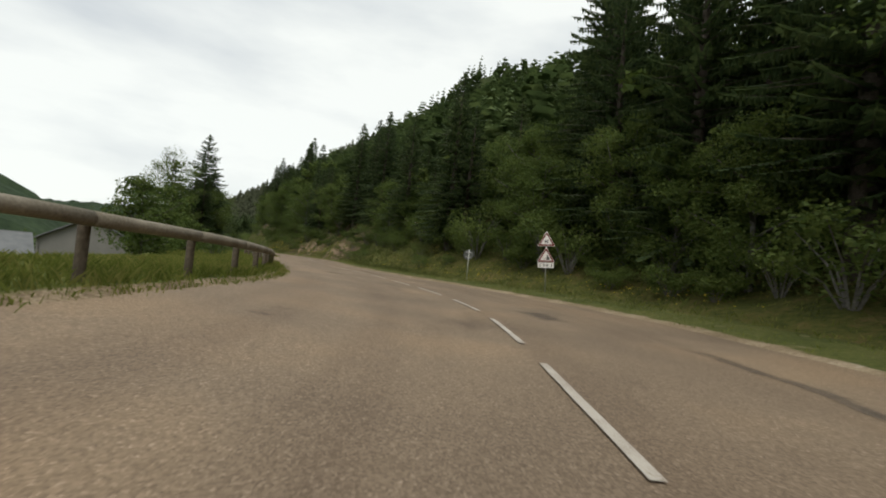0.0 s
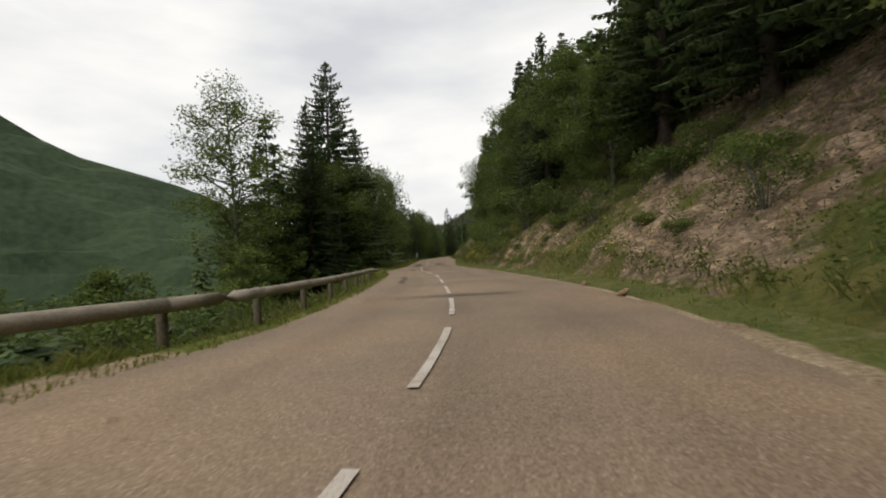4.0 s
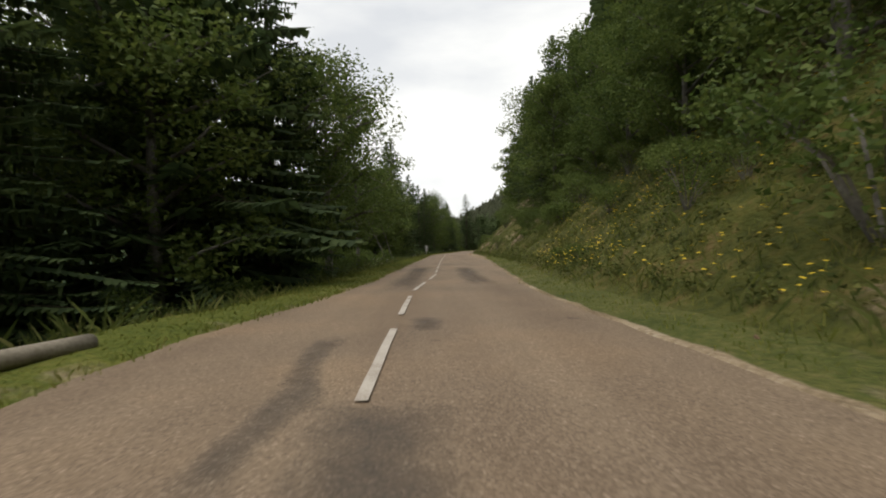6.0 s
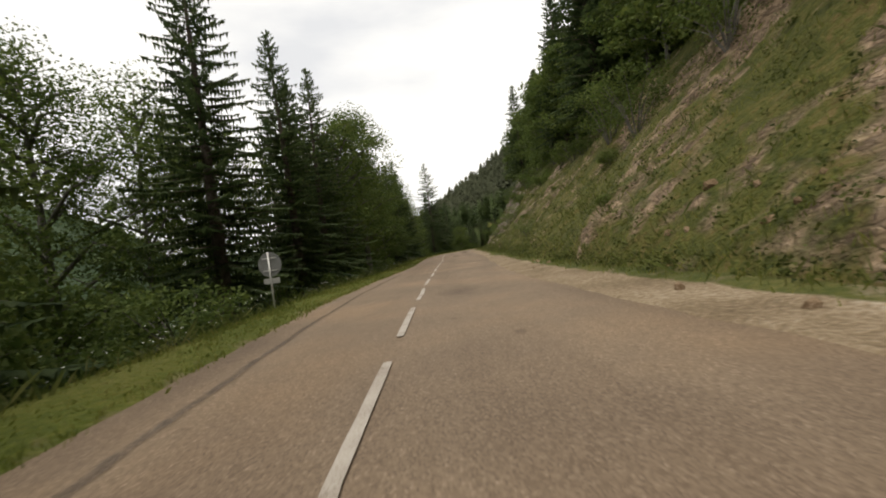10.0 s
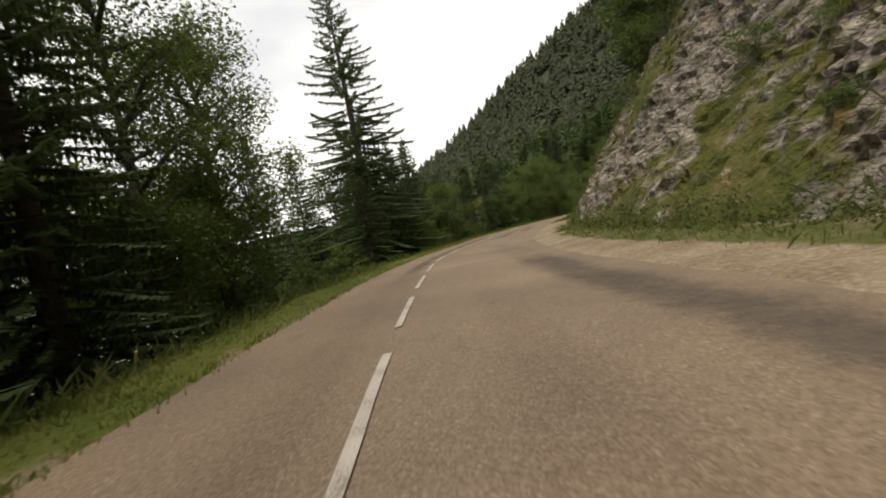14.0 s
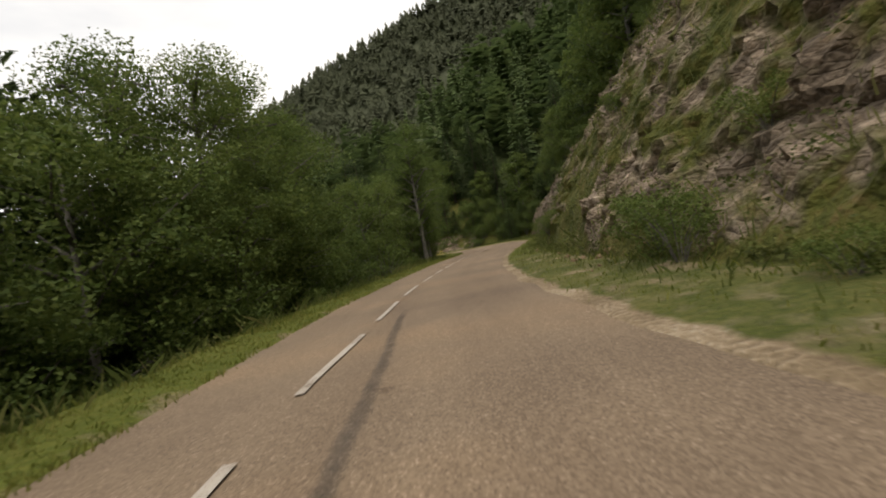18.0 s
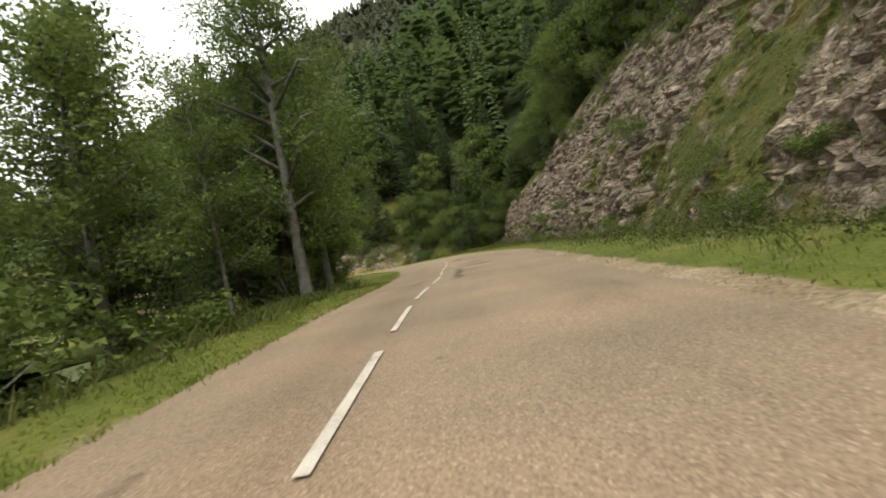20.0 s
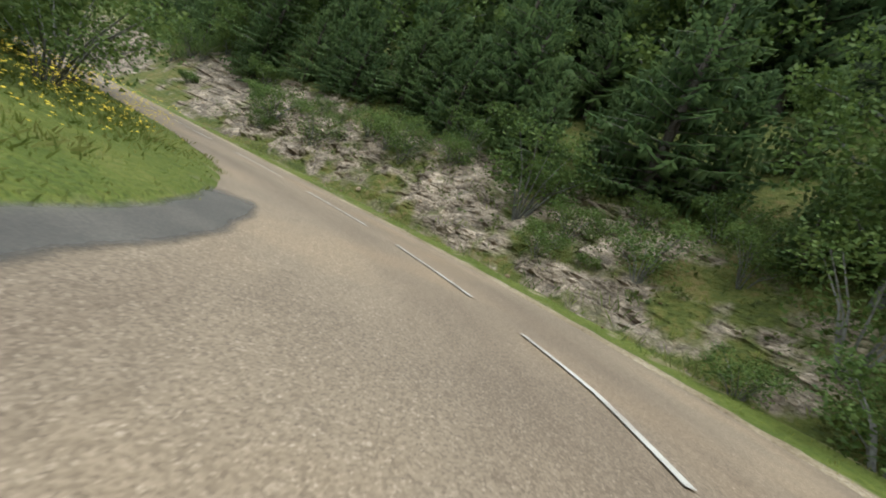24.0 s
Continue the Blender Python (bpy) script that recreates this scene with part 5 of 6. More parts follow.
# ---------- timber guard rails ----------
def log_mesh(points, radius, name="log"):
    v, f = tube(points, [radius * (1 + 0.06 * math.sin(3.1 * i)) for i in range(len(points))], 12)
    return mesh_of(name, v, f, M_LOG, True)


def post_mesh(height, radius=0.075):
    v, f = tube([(0, 0, -0.5), (0, 0, 0.0), (0, 0, height - 0.02), (0, 0, height)], [radius, radius, radius, radius * 0.8], 10)
    return mesh_of("post", v, f, M_POST, True)


POST_MESH = post_mesh(0.62)


def steel_backing(points):
    """The steel strip that backs the logs: a thin folded band."""
    verts = []
    for x, y, z in points:
        verts += [(x, y, z - 0.07), (x, y, z + 0.07)]
    n = len(points)
    faces = [(2 * i, 2 * i + 2, 2 * i + 3, 2 * i + 1) for i in range(n - 1)]
    me = mesh_of("steel_band", verts, faces, M_STEEL)
    return me


def build_rail(heights, s0, s1, log_length, label):
    """heights: profile of the log's axis over s. Logs end to end on posts, on the valley side."""
    rail = new("guard_rail")
    rail.empty_display_size = 0.3
    tagged(rail, label, "guard rail", "timber guard rails")
    rail.matrix_basis = pose(*map(float, place(s0, -float(left_edge(s0)) - 0.55)), 0)
    inv = rail.matrix_basis.inverted()
    off = profile([(-60, 0.5), (56, 0.6), (64, 0.85), (80, 0.85), (88, 0.9), (90.6, 0.7)])
    s = s0
    first = True
    while s < s1 - 0.2:
        e = min(s + log_length, s1)
        pts = []
        for i in range(6):
            q = s + 0.01 + (e - s - 0.02) * i / 5
            x, y = place(q, -float(left_edge(q)) - float(off(q)))
            pts.append(tuple(inv @ Vector((float(x), float(y), float(heights(q)) + 0.008 * lump(q, 2.0, 0.8)))))
        part("log", log_mesh(pts, 0.105), rail, "grey weathered round log" if first else "")
        part("steel_band", steel_backing([tuple(inv @ Vector((float(place(q, -float(left_edge(q)) - float(off(q)) - 0.09)[0]), float(place(q, -float(left_edge(q)) - float(off(q)) - 0.09)[1]), float(heights(q)))))
                                          for q in (s, (s + e) / 2, e)]), rail, "steel band behind the log" if first else "")
        mid = s + 0.15
        d = -float(left_edge(mid)) - float(off(mid)) - 0.17
        x, y = place(mid, d)
        g, top = ground_at(mid, d), float(heights(mid)) + 0.10
        if top - g > 0.25:
            part("post", POST_MESH, rail, "dark round timber post" if first else "", inv @ pose(float(x), float(y), g, 0, 0, 0) @ Matrix.Diagonal((1, 1, (top - g) / 0.62, 1)))
        first = False
        s = e
    return rail


build_rail(profile([(-30, 1.4), (4, 1.28), (10, 1.12), (15, 0.98), (19.5, 0.86), (23.5, 0.45), (27.5, 0.06)]), -24.0, 27.5, 3.0, "weathered round-log guard rail with a ramped end on the meadow side")
build_rail(profile([(27.7, 0.06), (30.5, 0.64), (40, 0.70), (50, 0.66), (58, 0.62), (64, 0.50), (72, 0.44), (80, 0.38), (85, 0.32), (88, 0.2), (90.6, 0.1)]), 27.7, 90.6, 3.0,
           "long weathered round-log guard rail above the valley, curving away")


# ---------- road signs ----------
def triangle_plate(side, thick, rounded, name, mat):
    bm = bmesh.new()
    h = side * math.sqrt(3) / 2
    corners = [Vector((-side / 2, 0, 0)), Vector((side / 2, 0, 0)), Vector((0, 0, h))]
    centre = Vector((0, 0, h / 3))
    ring = []
    for k in range(3):
        a = corners[k] + (centre - corners[k]).normalized() * rounded * 2
        base = math.atan2((corners[k] - centre).z, (corners[k] - centre).x)
        for j in range(-3, 4):
            t = base + radians(60) * j / 3
            ring.append(a + Vector((math.cos(t), 0, math.sin(t))) * rounded)
    f = bm.faces.new([bm.verts.new(v) for v in ring])
    ex = bmesh.ops.extrude_face_region(bm, geom=[f])
    bmesh.ops.translate(bm, vec=(0, thick, 0), verts=[v for v in ex["geom"] if isinstance(v, bmesh.types.BMVert)])
    bmesh.ops.recalc_face_normals(bm, faces=bm.faces)
    return bm_mesh(name, bm, mat)


def box(name, size, mat, at=(0, 0, 0), bevel=0.0):
    bm = bmesh.new()
    bmesh.ops.create_cube(bm, size=1.0)
    bmesh.ops.scale(bm, vec=size, verts=bm.verts)
    bmesh.ops.translate(bm, vec=at, verts=bm.verts)
    if bevel:
        bmesh.ops.bevel(bm, geom=bm.edges[:], offset=bevel, segments=2, affect="EDGES")
    return bm_mesh(name, bm, mat)


def flat_shape(name, points, y, mat, thick=0.003):
    bm = bmesh.new()
    f = bm.faces.new([bm.verts.new((px, y, pz)) for px, pz in points])
    ex = bmesh.ops.extrude_face_region(bm, geom=[f])
    bmesh.ops.translate(bm, vec=(0, thick, 0), verts=[v for v in ex["geom"] if isinstance(v, bmesh.types.BMVert)])
    bmesh.ops.recalc_face_normals(bm, faces=bm.faces)
    return bm_mesh(name, bm, mat)


def pole(name, height, radius, mat, tilt=0.0):
    v, f = tube([(0, 0, -0.4), (0, 0, height * 0.5), (0, 0, height)], [radius] * 3, 10)
    return mesh_of(name, v, f, mat, True)


def scaled(points, k, cx, cz):
    return [(cx + (x - cx) * k, cz + (z - cz) * k) for x, z in points]


def warning_sign():
    """Two stacked triangles and a distance plate on one leaning steel post; local -y faces the road."""
    sign = new("warning_sign")
    tagged(sign, "two stacked red-bordered warning triangles and a plate on thin post", "road sign")
    part("post", pole("post", 3.16, 0.028, M_STEEL), sign, "thin grey steel post")
    side = 0.90
    h = side * math.sqrt(3) / 2
    for z0, kind in ((2.40, "bends"), (1.58, "rockfall")):
        plate = part("bend_triangle" if kind == "bends" else "rockfall_triangle", triangle_plate(side, 0.012, 0.035, "plate", M_WHITE), sign, "white-edged triangular plate", pose(0, -0.05, z0))
        part("red_border", triangle_plate(side * 0.93, 0.003, 0.03, "red_border", M_RED), plate, "red border", pose(0, -0.004, side * 0.035 * 0.6))
        part("white_field", triangle_plate(side * 0.66, 0.003, 0.012, "white_field", M_WHITE), plate, "pale field", pose(0, -0.008, h * 0.115))
        if kind == "bends":
            zig = [(-0.10, 0.16), (-0.055, 0.16), (-0.055, 0.31), (0.06, 0.18), (0.105, 0.18), (0.105, 0.40), (0.06, 0.40), (0.06, 0.26), (-0.055, 0.385), (-0.10, 0.385)]
            part("bend_symbol", flat_shape("bend_symbol", [(x * 0.8, z * 0.85 + 0.0) for x, z in zig], -0.013, M_BLACK), plate, "black double-bend symbol")
        else:
            part("cliff_symbol", flat_shape("cliff_symbol", [(0.02, 0.13), (0.20, 0.13), (0.03, 0.44), (0.05, 0.30)], -0.013, M_BLACK), plate, "black rock face symbol")
            for cx, cz in ((-0.06, 0.16), (-0.02, 0.23), (-0.10, 0.14)):
                part("falling_stone", flat_shape("falling_stone", [(cx - 0.02, cz), (cx + 0.015, cz - 0.012), (cx + 0.022, cz + 0.02), (cx - 0.008, cz + 0.026)], -0.013, M_BLACK), plate)
    plate = part("distance_plate", box("distance_plate", (0.80, 0.012, 0.26), M_WHITE, (0, 0, 0), 0.004), sign, "white distance plate", pose(0, -0.065, 1.42))
    for cx, w, hh in ((-0.29, 0.035, 0.17), (0.29, 0.035, 0.17), (-0.09, 0.06, 0.11), (0.07, 0.12, 0.07)):
        part("marking_bar", box("marking_bar", (w, 0.003, hh), M_BLACK, (cx, -0.0085, 0)), plate)
    return sign


sign = warning_sign()
sign.matrix_basis = pose(63.3, 68.0, 0.05, 0, -3.0, 8)


def round_sign(x, y, z, height, radius, turn, label, plate=False):
    s_ = new("round_sign")
    tagged(s_, label, "road sign")
    part("post", pole("post", height, 0.03, M_STEEL), s_, "thin steel post")
    bm = bmesh.new()
    bmesh.ops.create_cone(bm, cap_ends=True, segments=28, radius1=radius, radius2=radius, depth=0.015)
    bmesh.ops.rotate(bm, cent=(0, 0, 0), matrix=Matrix.Rotation(radians(90), 3, "X"), verts=bm.verts)
    part("disc", bm_mesh("disc", bm, M_SIGNBACK), s_, "bare grey back of the disc", pose(0, 0.045, height - radius))
    for k in (-0.5, 0.5):
        part("bracket", box("bracket", (radius * 1.2, 0.02, 0.04), M_STEEL, (0, 0, 0)), s_, "", pose(0, 0.028, height - radius + radius * k))
    if plate:
        part("small_plate", box("small_plate", (0.5, 0.012, 0.16), M_STEEL, (0, 0, 0), 0.003), s_, "small grey plate below the disc", pose(0, 0.045, height - 2 * radius - 0.12))
    s_.matrix_basis = pose(x, y, z, 0, 0, turn)
    return s_


round_sign(57.7, 71.9, 0.15, 1.95, 0.33, 40, "round road sign seen from its grey back on the grassy bank")
round_sign(-59.5, 153.0, ground_at(169.4, -4.0), 1.72, 0.36, 40, "round road sign seen from its grey back among the verge flowers", True)


def trail_post(x, y, z, height, turn):
    t = new("trail_post")
    tagged(t, "weathered timber trail post with a small red-topped plate on the slope", "sign post")
    part("post", box("post", (0.14, 0.14, height), M_POST, (0, 0, height / 2 - 0.2), 0.012), t, "square timber post")
    plate = part("plate", box("plate", (0.34, 0.03, 0.24), M_WHITE, (0, 0, 0), 0.006), t, "small pale plate", pose(0, -0.09, height - 0.25))
    part("red_band", box("red_band", (0.33, 0.004, 0.10), M_RED, (0, -0.018, 0.05)), plate, "faded red band")
    t.matrix_basis = pose(x, y, z, 0, 0, turn)


trail_post(46.0, 88.1, ground_at(47.6, 10.0) - 0.1, 1.9, 35)


# ---------- buildings below the road ----------
def house(x, y, z, turn, size, wall_mat, label):
    w, d_, h = size
    b = new("house")
    tagged(b, label, "house", "buildings in the valley")
    part("wall_front", box("wall_front", (w, 0.25, h), wall_mat, (0, -d_ / 2, h / 2)), b)
    part("wall_back", box("wall_back", (w, 0.25, h), wall_mat, (0, d_ / 2, h / 2)), b)
    for sx in (-1, 1):
        g = flat_shape("gable_wall", [(-d_ / 2, 0), (d_ / 2, 0), (d_ / 2, h), (0, h + d_ * 0.3), (-d_ / 2, h)], 0, wall_mat, 0.25)
        part("gable_wall", g, b, "", pose(sx * (w / 2 - 0.125) + 0.125 * 1, 0, 0, 0, 0, 90))
    roof = part("roof", box("roof", (w + 0.8, math.hypot(d_ / 2, d_ * 0.3) + 0.5, 0.12), M_ROOF, (0, 0, 0), 0.02), b, "pale sheet-metal roof", pose(0, -d_ / 4 - 0.12, h + d_ * 0.15 + 0.06, math.degrees(math.atan(0.6)), 0, 0))
    part("roof", box("roof", (w + 0.8, math.hypot(d_ / 2, d_ * 0.3) + 0.5, 0.12), M_ROOF, (0, 0, 0), 0.02), b, "", pose(0, d_ / 4 + 0.12, h + d_ * 0.15 + 0.06, -math.degrees(math.atan(0.6)), 0, 0))
    for k in range(3):
        win = part("window", box("window", (0.95, 0.08, 1.05), M_WHITE, (0, 0, 0), 0.01), b, "", pose(-w / 2 + w * (k + 0.5) / 3, -d_ / 2 - 0.13, h * 0.55))
        part("pane", box("pane", (0.75, 0.02, 0.85), M_GLASS, (0, -0.045, 0)), win)
    b.matrix_basis = pose(x, y, z, 0, 0, turn)
    return b


house(18.0, 73.0, -3.6, -30, (8.5, 7.0, 3.6), M_PLASTER, "grey rendered house with a pale metal roof in the valley")
house(-4.0, 72.0, -7.6, 70, (12.0, 8.0, 5.0), M_WOODWALL, "brown boarded house with white windows in the valley")


# ---------- tar patches and seams on the road ----------
def tar_material():
    """Dark bitumen whose border breaks up into grains, letting the road show between them."""
    m = material("tar_patch", [(0.3, (0.055, 0.049, 0.044)), (0.5, (0.092, 0.081, 0.071)), (0.7, (0.145, 0.124, 0.105))], 1.2, 0.8, 0.4, 45.0, dist=0.006)
    n, l = m.node_tree.nodes, m.node_tree.links
    at, co, grain, add, lim = n.new("ShaderNodeAttribute"), n.new("ShaderNodeTexCoord"), n.new("ShaderNodeTexNoise"), n.new("ShaderNodeMath"), n.new("ShaderNodeMapRange")
    clear, mx = n.new("ShaderNodeBsdfTransparent"), n.new("ShaderNodeMixShader")
    at.attribute_name = "inside"
    grain.inputs["Scale"].default_value, grain.inputs["Detail"].default_value, grain.inputs["Roughness"].default_value = 3.0, 9.0, 0.75
    add.operation = "ADD"
    lim.inputs["From Min"].default_value, lim.inputs["From Max"].default_value = 0.62, 1.35
    lim.inputs["To Max"].default_value = 0.8
    l.new(co.outputs["Object"], grain.inputs["Vector"])
    l.new(at.outputs["Fac"], add.inputs[0])
    l.new(grain.outputs[0], add.inputs[1])
    l.new(add.outputs[0], lim.inputs["Value"])
    l.new(lim.outputs[0], mx.inputs[0])
    l.new(clear.outputs[0], mx.inputs[1])
    l.new(n["Principled BSDF"].outputs[0], mx.inputs[2])
    l.new(mx.outputs[0], n["Material Output"].inputs[0])
    return m


M_TAR = tar_material()


def tar(s0, s1, d0, d1, ragged=0.18, bend=0.0, strong=0.5):
    n = max(8, int((s1 - s0) / 0.35))
    verts, inside, cols = [], [], 7
    margin = min(0.15, 0.3 * (d1 - d0))
    d0, d1, s0, s1 = d0 - margin, d1 + margin, s0 - 0.3, s1 + 0.3
    for i in range(n + 1):
        u = i / n
        s_ = s0 + (s1 - s0) * u
        a = d0 + ragged * lump(s_, 1.3, 0.8, d0) + bend * u
        b = a + (d1 - d0) + ragged * lump(s_, 5.3, 0.9, d1)
        for k in range(cols):
            d = a + (b - a) * k / (cols - 1)
            x, y = place(s_, d)
            verts.append((float(x), float(y), 0.008 + 0.012 * lump(float(x), float(y), 0.25) + float(cross_left(s_)) * max(0.0, -d - 1.0)))
            inside.append(strong * min(1.0, 2.6 * min(k, cols - 1 - k) / (cols - 1), 5 * u, 5 * (1 - u)))
    me = mesh_of("tar_patch", verts, grid_faces(n + 1, cols)[:, ::-1], M_TAR)
    set_attribute(me, "inside", inside)
    part("tar_patch", me, road, "dark tar repair")


for a in ((97, 113, -1.45, -0.35, 0.1), (98, 112, 0.9, 1.9, 0.1), (86.6, 88.3, -0.75, 0.05), (91.5, 92.3, -0.25, 0.15), (87, 91, -1.3, -1.0), (72, 79, -1.75, -1.45), (66, 66.5, -2.0, 2.6), (154, 183, -1.75, -1.62, 0.05), (206, 233, -1.85, -1.70, 0.05),
          (243, 276, -0.85, -0.2), (228, 246, 2.7, 3.7), (262, 285, 1.4, 2.0), (279, 297, 0.7, 1.2), (270, 277, 2.4, 3.4), (365.0, 369.0, 0.4, 1.5), (356, 357, 1.0, 2.2), (10.5, 12, 1.2, 2.0),
          (24, 25, -3.0, -2.2), (29, 34, 1.0, 1.25), (46, 47, 1.5, 1.9), (133, 137, -1.1, -0.9), (207, 214, 1.2, 1.9), (298, 308, 0.55, 0.7, 0.05), (344, 352, 0.6, 0.95), (3, 8, 3.0, 3.3), (372, 380, -0.9, -0.72, 0.05),
          (384.5, 393.5, -4.6, -4.1, 0.1, 0.6, 1.7), (378, 384, -3.1, -2.6, 0.18, 0.0, 0.35), (352.5, 353.5, 0.6, 2.6)):
    tar(*a)


# ---------- loose stones, boulders and blocks of the bank ----------
def stone_mesh(seed):
    g = np.random.default_rng(seed)
    bm = bmesh.new()
    bmesh.ops.create_icosphere(bm, subdivisions=1, radius=0.5)
    sc = g.uniform(0.65, 1.25, 3)
    for v in bm.verts:
        v.co = Vector((v.co.x * sc[0], v.co.y * sc[1], v.co.z * sc[2] * 0.7)) * float(g.uniform(0.75, 1.15))
    return bm_mesh("stone", bm, M_STONE)


STONES = [stone_mesh(200 + k) for k in range(7)]
g_ = np.random.default_rng(5)
for k in range(290):
    s_ = float(g_.choice([g_.uniform(64, 90), g_.uniform(130, 175), g_.uniform(205, 320), g_.uniform(330, 375), g_.uniform(384, 415)], p=[0.12, 0.22, 0.34, 0.2, 0.12]))
    e_ = float(verge_right(s_)) + float(g_.uniform(-1.3, 1.6))
    d_ = float(right_edge(s_)) + e_
    x_, y_ = place(s_, d_)
    size = float(g_.uniform(0.07, 0.22)) * (1.8 if g_.random() < 0.08 else 1)
    part("stone", STONES[k % 7], bank, "", pose(float(x_), float(y_), surface_at(s_, d_) + size * 0.1, g_.uniform(0, 60), g_.uniform(0, 60), g_.uniform(0, 360)) @ Matrix.Diagonal((size, size, size, 1)))


# ---------- grass, weeds and flowers ----------
def blades(name, spots, height, mat, label, cat, spread=0.12, count=4, width=0.022):
    g = np.random.default_rng(len(spots))
    V, F = [], []
    for x, y, z, k in spots:
        for _ in range(count):
            a, l = g.random() * math.tau, height * k * g.uniform(0.5, 1.2)
            px, py = x + g.normal(0, spread), y + g.normal(0, spread)
            bx, by = math.cos(a) * width, math.sin(a) * width
            tx, ty = px + g.normal(0, 0.55) * l, py + g.normal(0, 0.55) * l
            o = len(V)
            V.extend([(px - bx, py - by, z - 0.05), (px + bx, py + by, z - 0.05), ((px + tx) / 2 + bx * 0.7, (py + ty) / 2 + by * 0.7, z + l * 0.6), (tx, ty, z + l)])
            F.append((o, o + 1, o + 2, o + 3))
    return tagged(new(name, mesh_of(name, V, F, mat)), label, cat, kind="stuff")


def verge_spots(n, side, s0, s1, e0, e1, seed, rough=0.0):
    """Random spots e metres beyond the road's edge, on the valley side (-1) or the hill side (+1)."""
    g = np.random.default_rng(seed)
    s_, pick = g.uniform(s0, s1, n), g.random(n)
    wide = verge_right(s_)
    e = e0 + (e1 - e0) * pick if side < 0 else e0 + (wide + e1 - e0) * pick ** 1.25
    d = -left_edge(s_) - e if side < 0 else right_edge(s_) + e
    keep = np.ones(n, bool) if side < 0 else ~((e > wide + 0.4) & (g.random(n) < bare_rock(s_) * 1.25)) & (e > gravel(s_) + 0.1)
    x, y = place(s_, d)
    z = left_height(s_, np.maximum(e, 0)) if side < 0 else right_height(s_, np.maximum(e, 0))
    k = (0.6 + 0.6 * np.clip(e / 1.2, 0, 1) * g.random(n)) * np.where((side > 0) & (e < 0.8 * wide), 0.5, 1.0)
    out = []
    for i in np.nonzero(keep)[0]:
        zz = float(z[i])
        if side > 0:
            hit = BANK_TREE[0].ray_cast(Vector((float(x[i]), float(y[i]), zz + 6.0)), Vector((0, 0, -1)), 14.0)
            zz = hit[0].z if hit[0] is not None else zz
        out.append((float(x[i]), float(y[i]), zz, float(k[i])))
    return out


blades("verge_grass", verge_spots(26000, -1, 2, 352, -0.02, 1.6, 71), 0.10, M_GRASSBLADE, "green grass along the valley-side road edge", "grass", 0.10, 5, 0.010)
blades("bank_grass", verge_spots(24000, 1, 8, 410, 0.15, 7.0, 72), 0.13, M_GRASSBLADE, "green and straw-coloured grass on the hillside bank", "grass", 0.14, 5, 0.011)
blades("meadow_grass", [(x, y, z, 1.0) for x, y, z, k in verge_spots(9000, -1, -4, 60, 0.3, 6.0, 73)], 0.22, M_GRASSBLADE, "long meadow grass under the timber rail", "grass", 0.12, 5, 0.010)
blades("verge_weeds", verge_spots(5000, -1, 60, 352, 1.5, 3.6, 75), 0.45, M_WEED, "tall weeds where the verge falls away", "weeds", 0.2, 5, 0.016)
blades("bank_weeds", verge_spots(13000, 1, 14, 400, 1.2, 9.0, 76), 0.30, M_WEED, "tall weeds on the bank", "weeds", 0.2, 5, 0.011)


def meadow_spots(n, near, far, seed, box=(-188, -144, 306, 345)):
    """Random spots inside the last bend, at some distance from the road's edge."""
    g = np.random.default_rng(seed)
    xy = np.c_[g.uniform(box[0], box[1], n), g.uniform(box[2], box[3], n)]
    s_, d, away = nearest_road(xy)
    el = np.where(d < 0, away, -away) - left_edge(s_)
    ok = (el > near) & (el < far)
    return [(float(x), float(y), 0.0, 1.0) for x, y in xy[ok]]


blades("bend_grass", meadow_spots(32000, 0.25, 12, 74), 0.075, M_GRASSBLADE, "bright grass inside the bend", "grass", 0.12, 5, 0.011)


def flowers(name, spots, size, mat, label):
    g = np.random.default_rng(len(spots) + 3)
    V, F = [], []
    for x, y, z, k in spots:
        h = z + g.uniform(0.25, 0.75) * k
        o = len(V)
        V.append((x, y, h + size * 0.3))
        for j in range(6):
            a = math.tau * j / 6
            V.append((x + math.cos(a) * size, y + math.sin(a) * size, h + g.uniform(-0.3, 0.3) * size))
        F.extend([(o, o + 1 + j, o + 1 + (j + 1) % 6) for j in range(6)])
    return tagged(new(name, mesh_of(name, V, F, mat)), label, "flowers", kind="stuff")


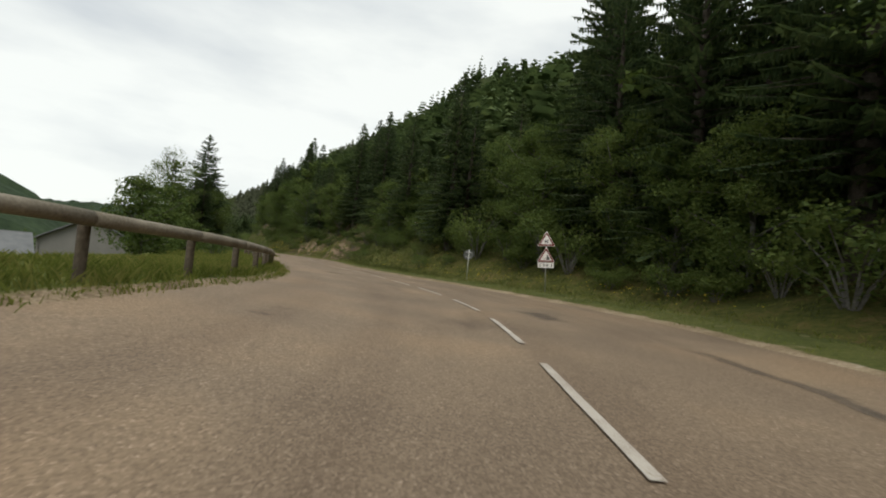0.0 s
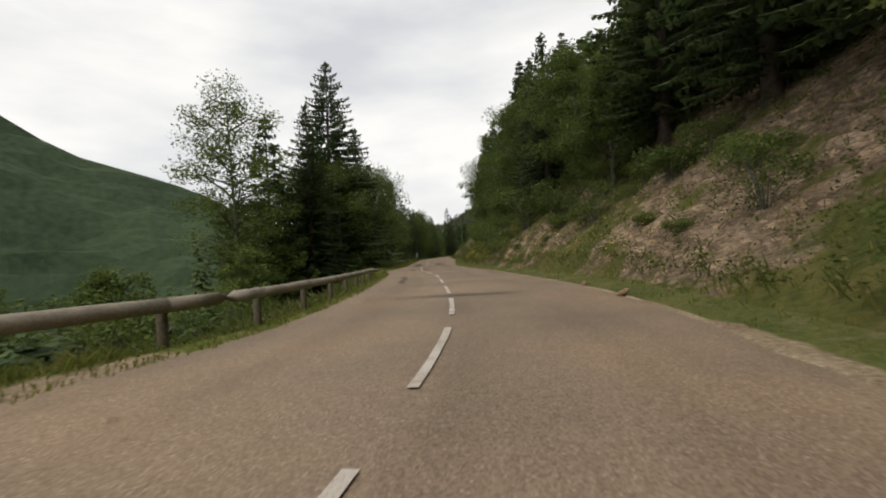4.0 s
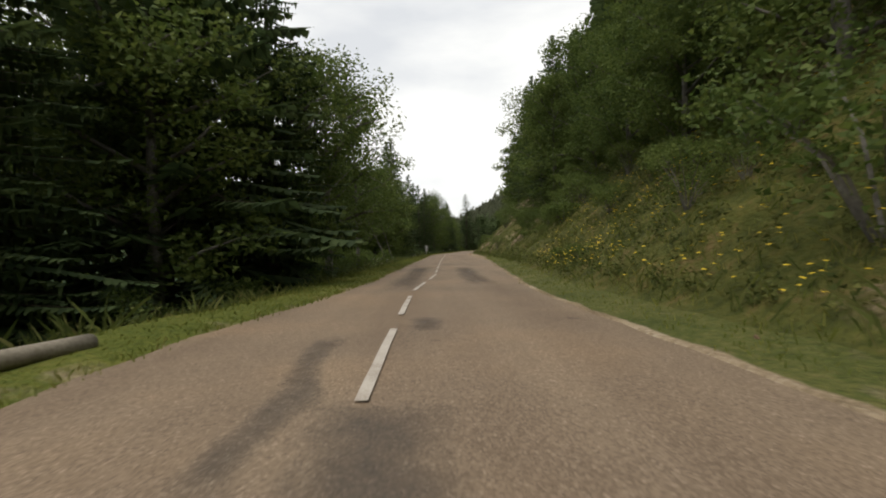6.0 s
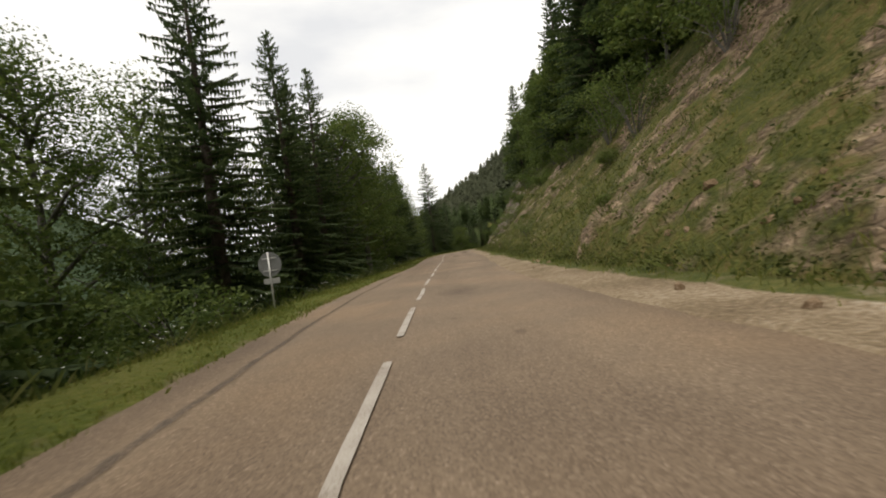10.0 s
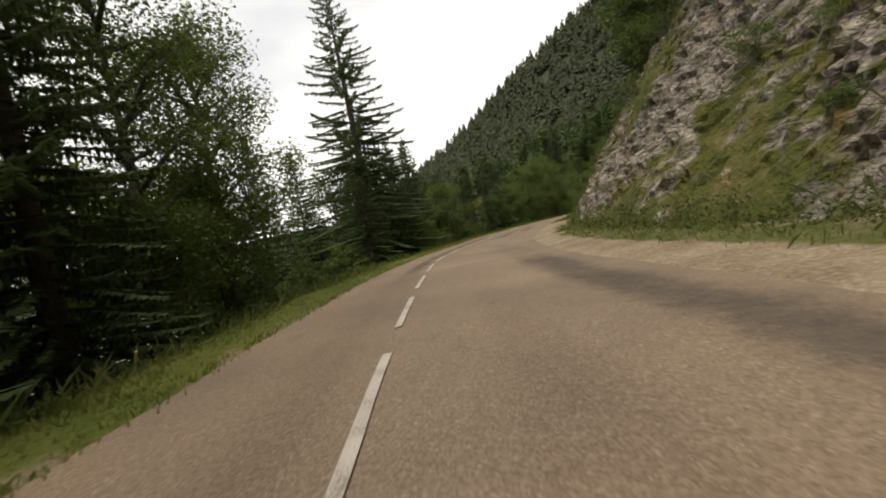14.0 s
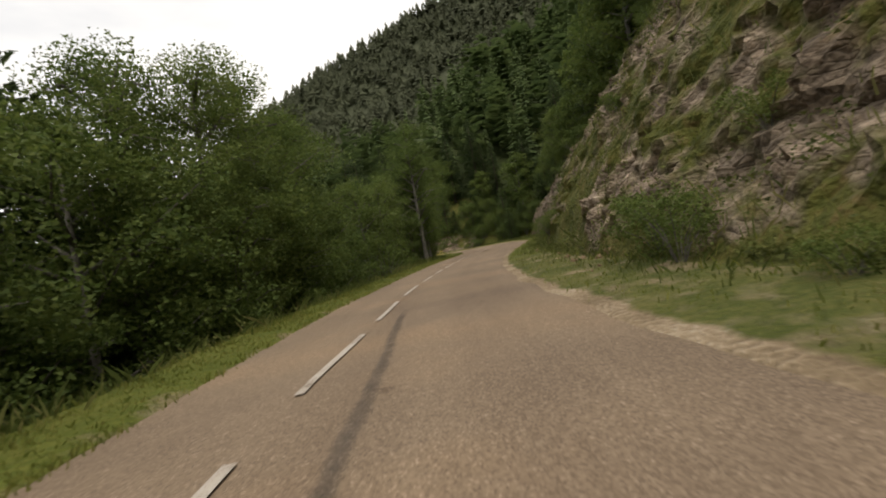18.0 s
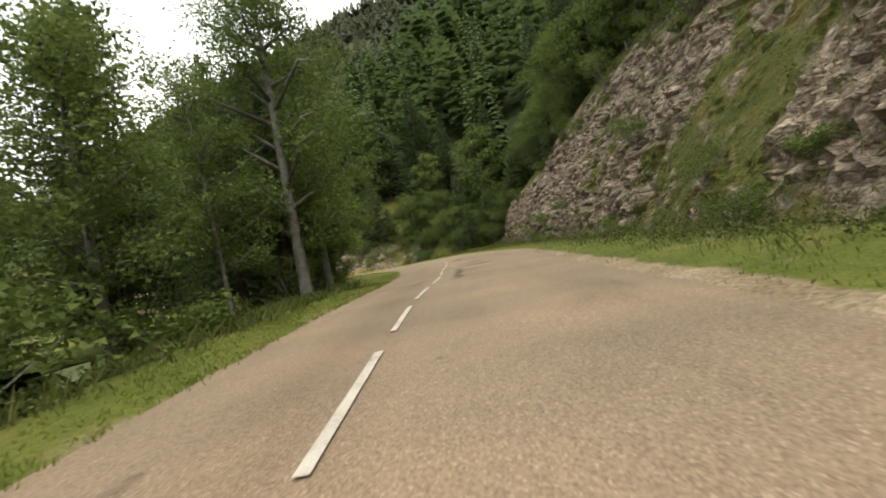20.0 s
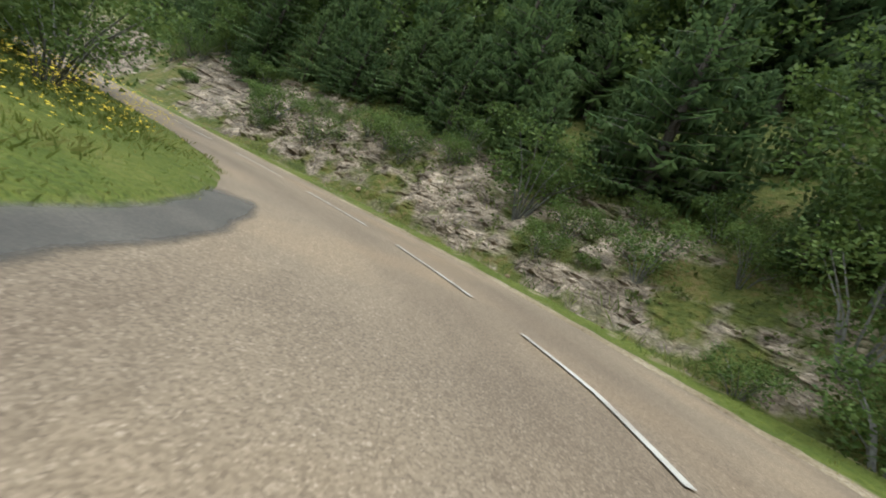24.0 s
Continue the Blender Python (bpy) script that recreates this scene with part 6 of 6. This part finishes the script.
flowers("white_flowers", verge_spots(1100, -1, 112, 240, 1.1, 2.4, 81), 0.018, M_PETAL, "small white wild flowers along the verge")
flowers("yellow_flowers", [(x, y, z, 1.1) for x, y, z, k in verge_spots(420, 1, 12, 40, 1.0, 5.0, 82)], 0.035, M_YELLOW, "yellow wild flowers on the bank")
flowers("yellow_bank_flowers", [(x, y, z, 0.9) for x, y, z, k in verge_spots(1600, 1, 66, 108, 1.2, 5.0, 85)], 0.04, M_YELLOW, "yellow wild flowers on the steep grassy bank")
flowers("yellow_meadow_flowers", meadow_spots(9000, 1.0, 6, 83, (-170, -152, 331, 344)), 0.019, M_YELLOW, "dense yellow flowers in the grass inside the bend")
blades("flower_stalks", meadow_spots(9000, 1.0, 8, 84, (-176, -150, 326, 344)), 0.16, M_GRASSBLADE, "grass and stalks among the yellow flowers", "grass", 0.12, 4, 0.012)


# ---------- low leafy cover of the bank and of the wood's edge ----------
def leafy_cover(name, spots, count, radius, size, label):
    g = np.random.default_rng(len(spots))
    V, F = [], []
    for x, y, z, k in spots:
        leaf_cloud(V, F, g, (x, y, z + radius * 0.35), radius * (0.6 + 0.6 * g.random()), count, size)
    return tagged(new(name, mesh_of(name, V, F, M_HERB)), label, "weeds", kind="stuff")


M_HERB = material("herb_leaves", [(0.25, (0.035, 0.050, 0.012)), (0.5, (0.080, 0.098, 0.022)), (0.78, (0.150, 0.150, 0.045))], 0.35, 0.75, 0.0, 3.0, island=0.4, through=0.3)
leafy_cover("bank_herbs", verge_spots(9500, 1, 30, 225, 1.3, 8.0, 91), 22, 0.34, 0.05, "leafy green herbs covering the hillside bank")
leafy_cover("cliff_herbs", verge_spots(9000, 1, 225, 415, 2.0, 9.0, 92), 22, 0.34, 0.05, "leafy green herbs on the ledges and foot of the rock")
leafy_cover("woodland_herbs", verge_spots(4500, -1, 62, 352, 1.6, 4.4, 93), 24, 0.36, 0.052, "leafy undergrowth at the edge of the valley wood")
leafy_cover("bend_herbs", meadow_spots(2600, 4.5, 14, 94), 14, 0.40, 0.08, "leafy herbs at the back of the meadow")
leafy_cover("cut_herbs", verge_spots(2400, 1, 375, 412, 2.2, 9.0, 95) + verge_spots(1100, 1, 376, 386, 2.2, 6.0, 96), 13, 0.36, 0.08, "leafy green herbs above the low rock cut")
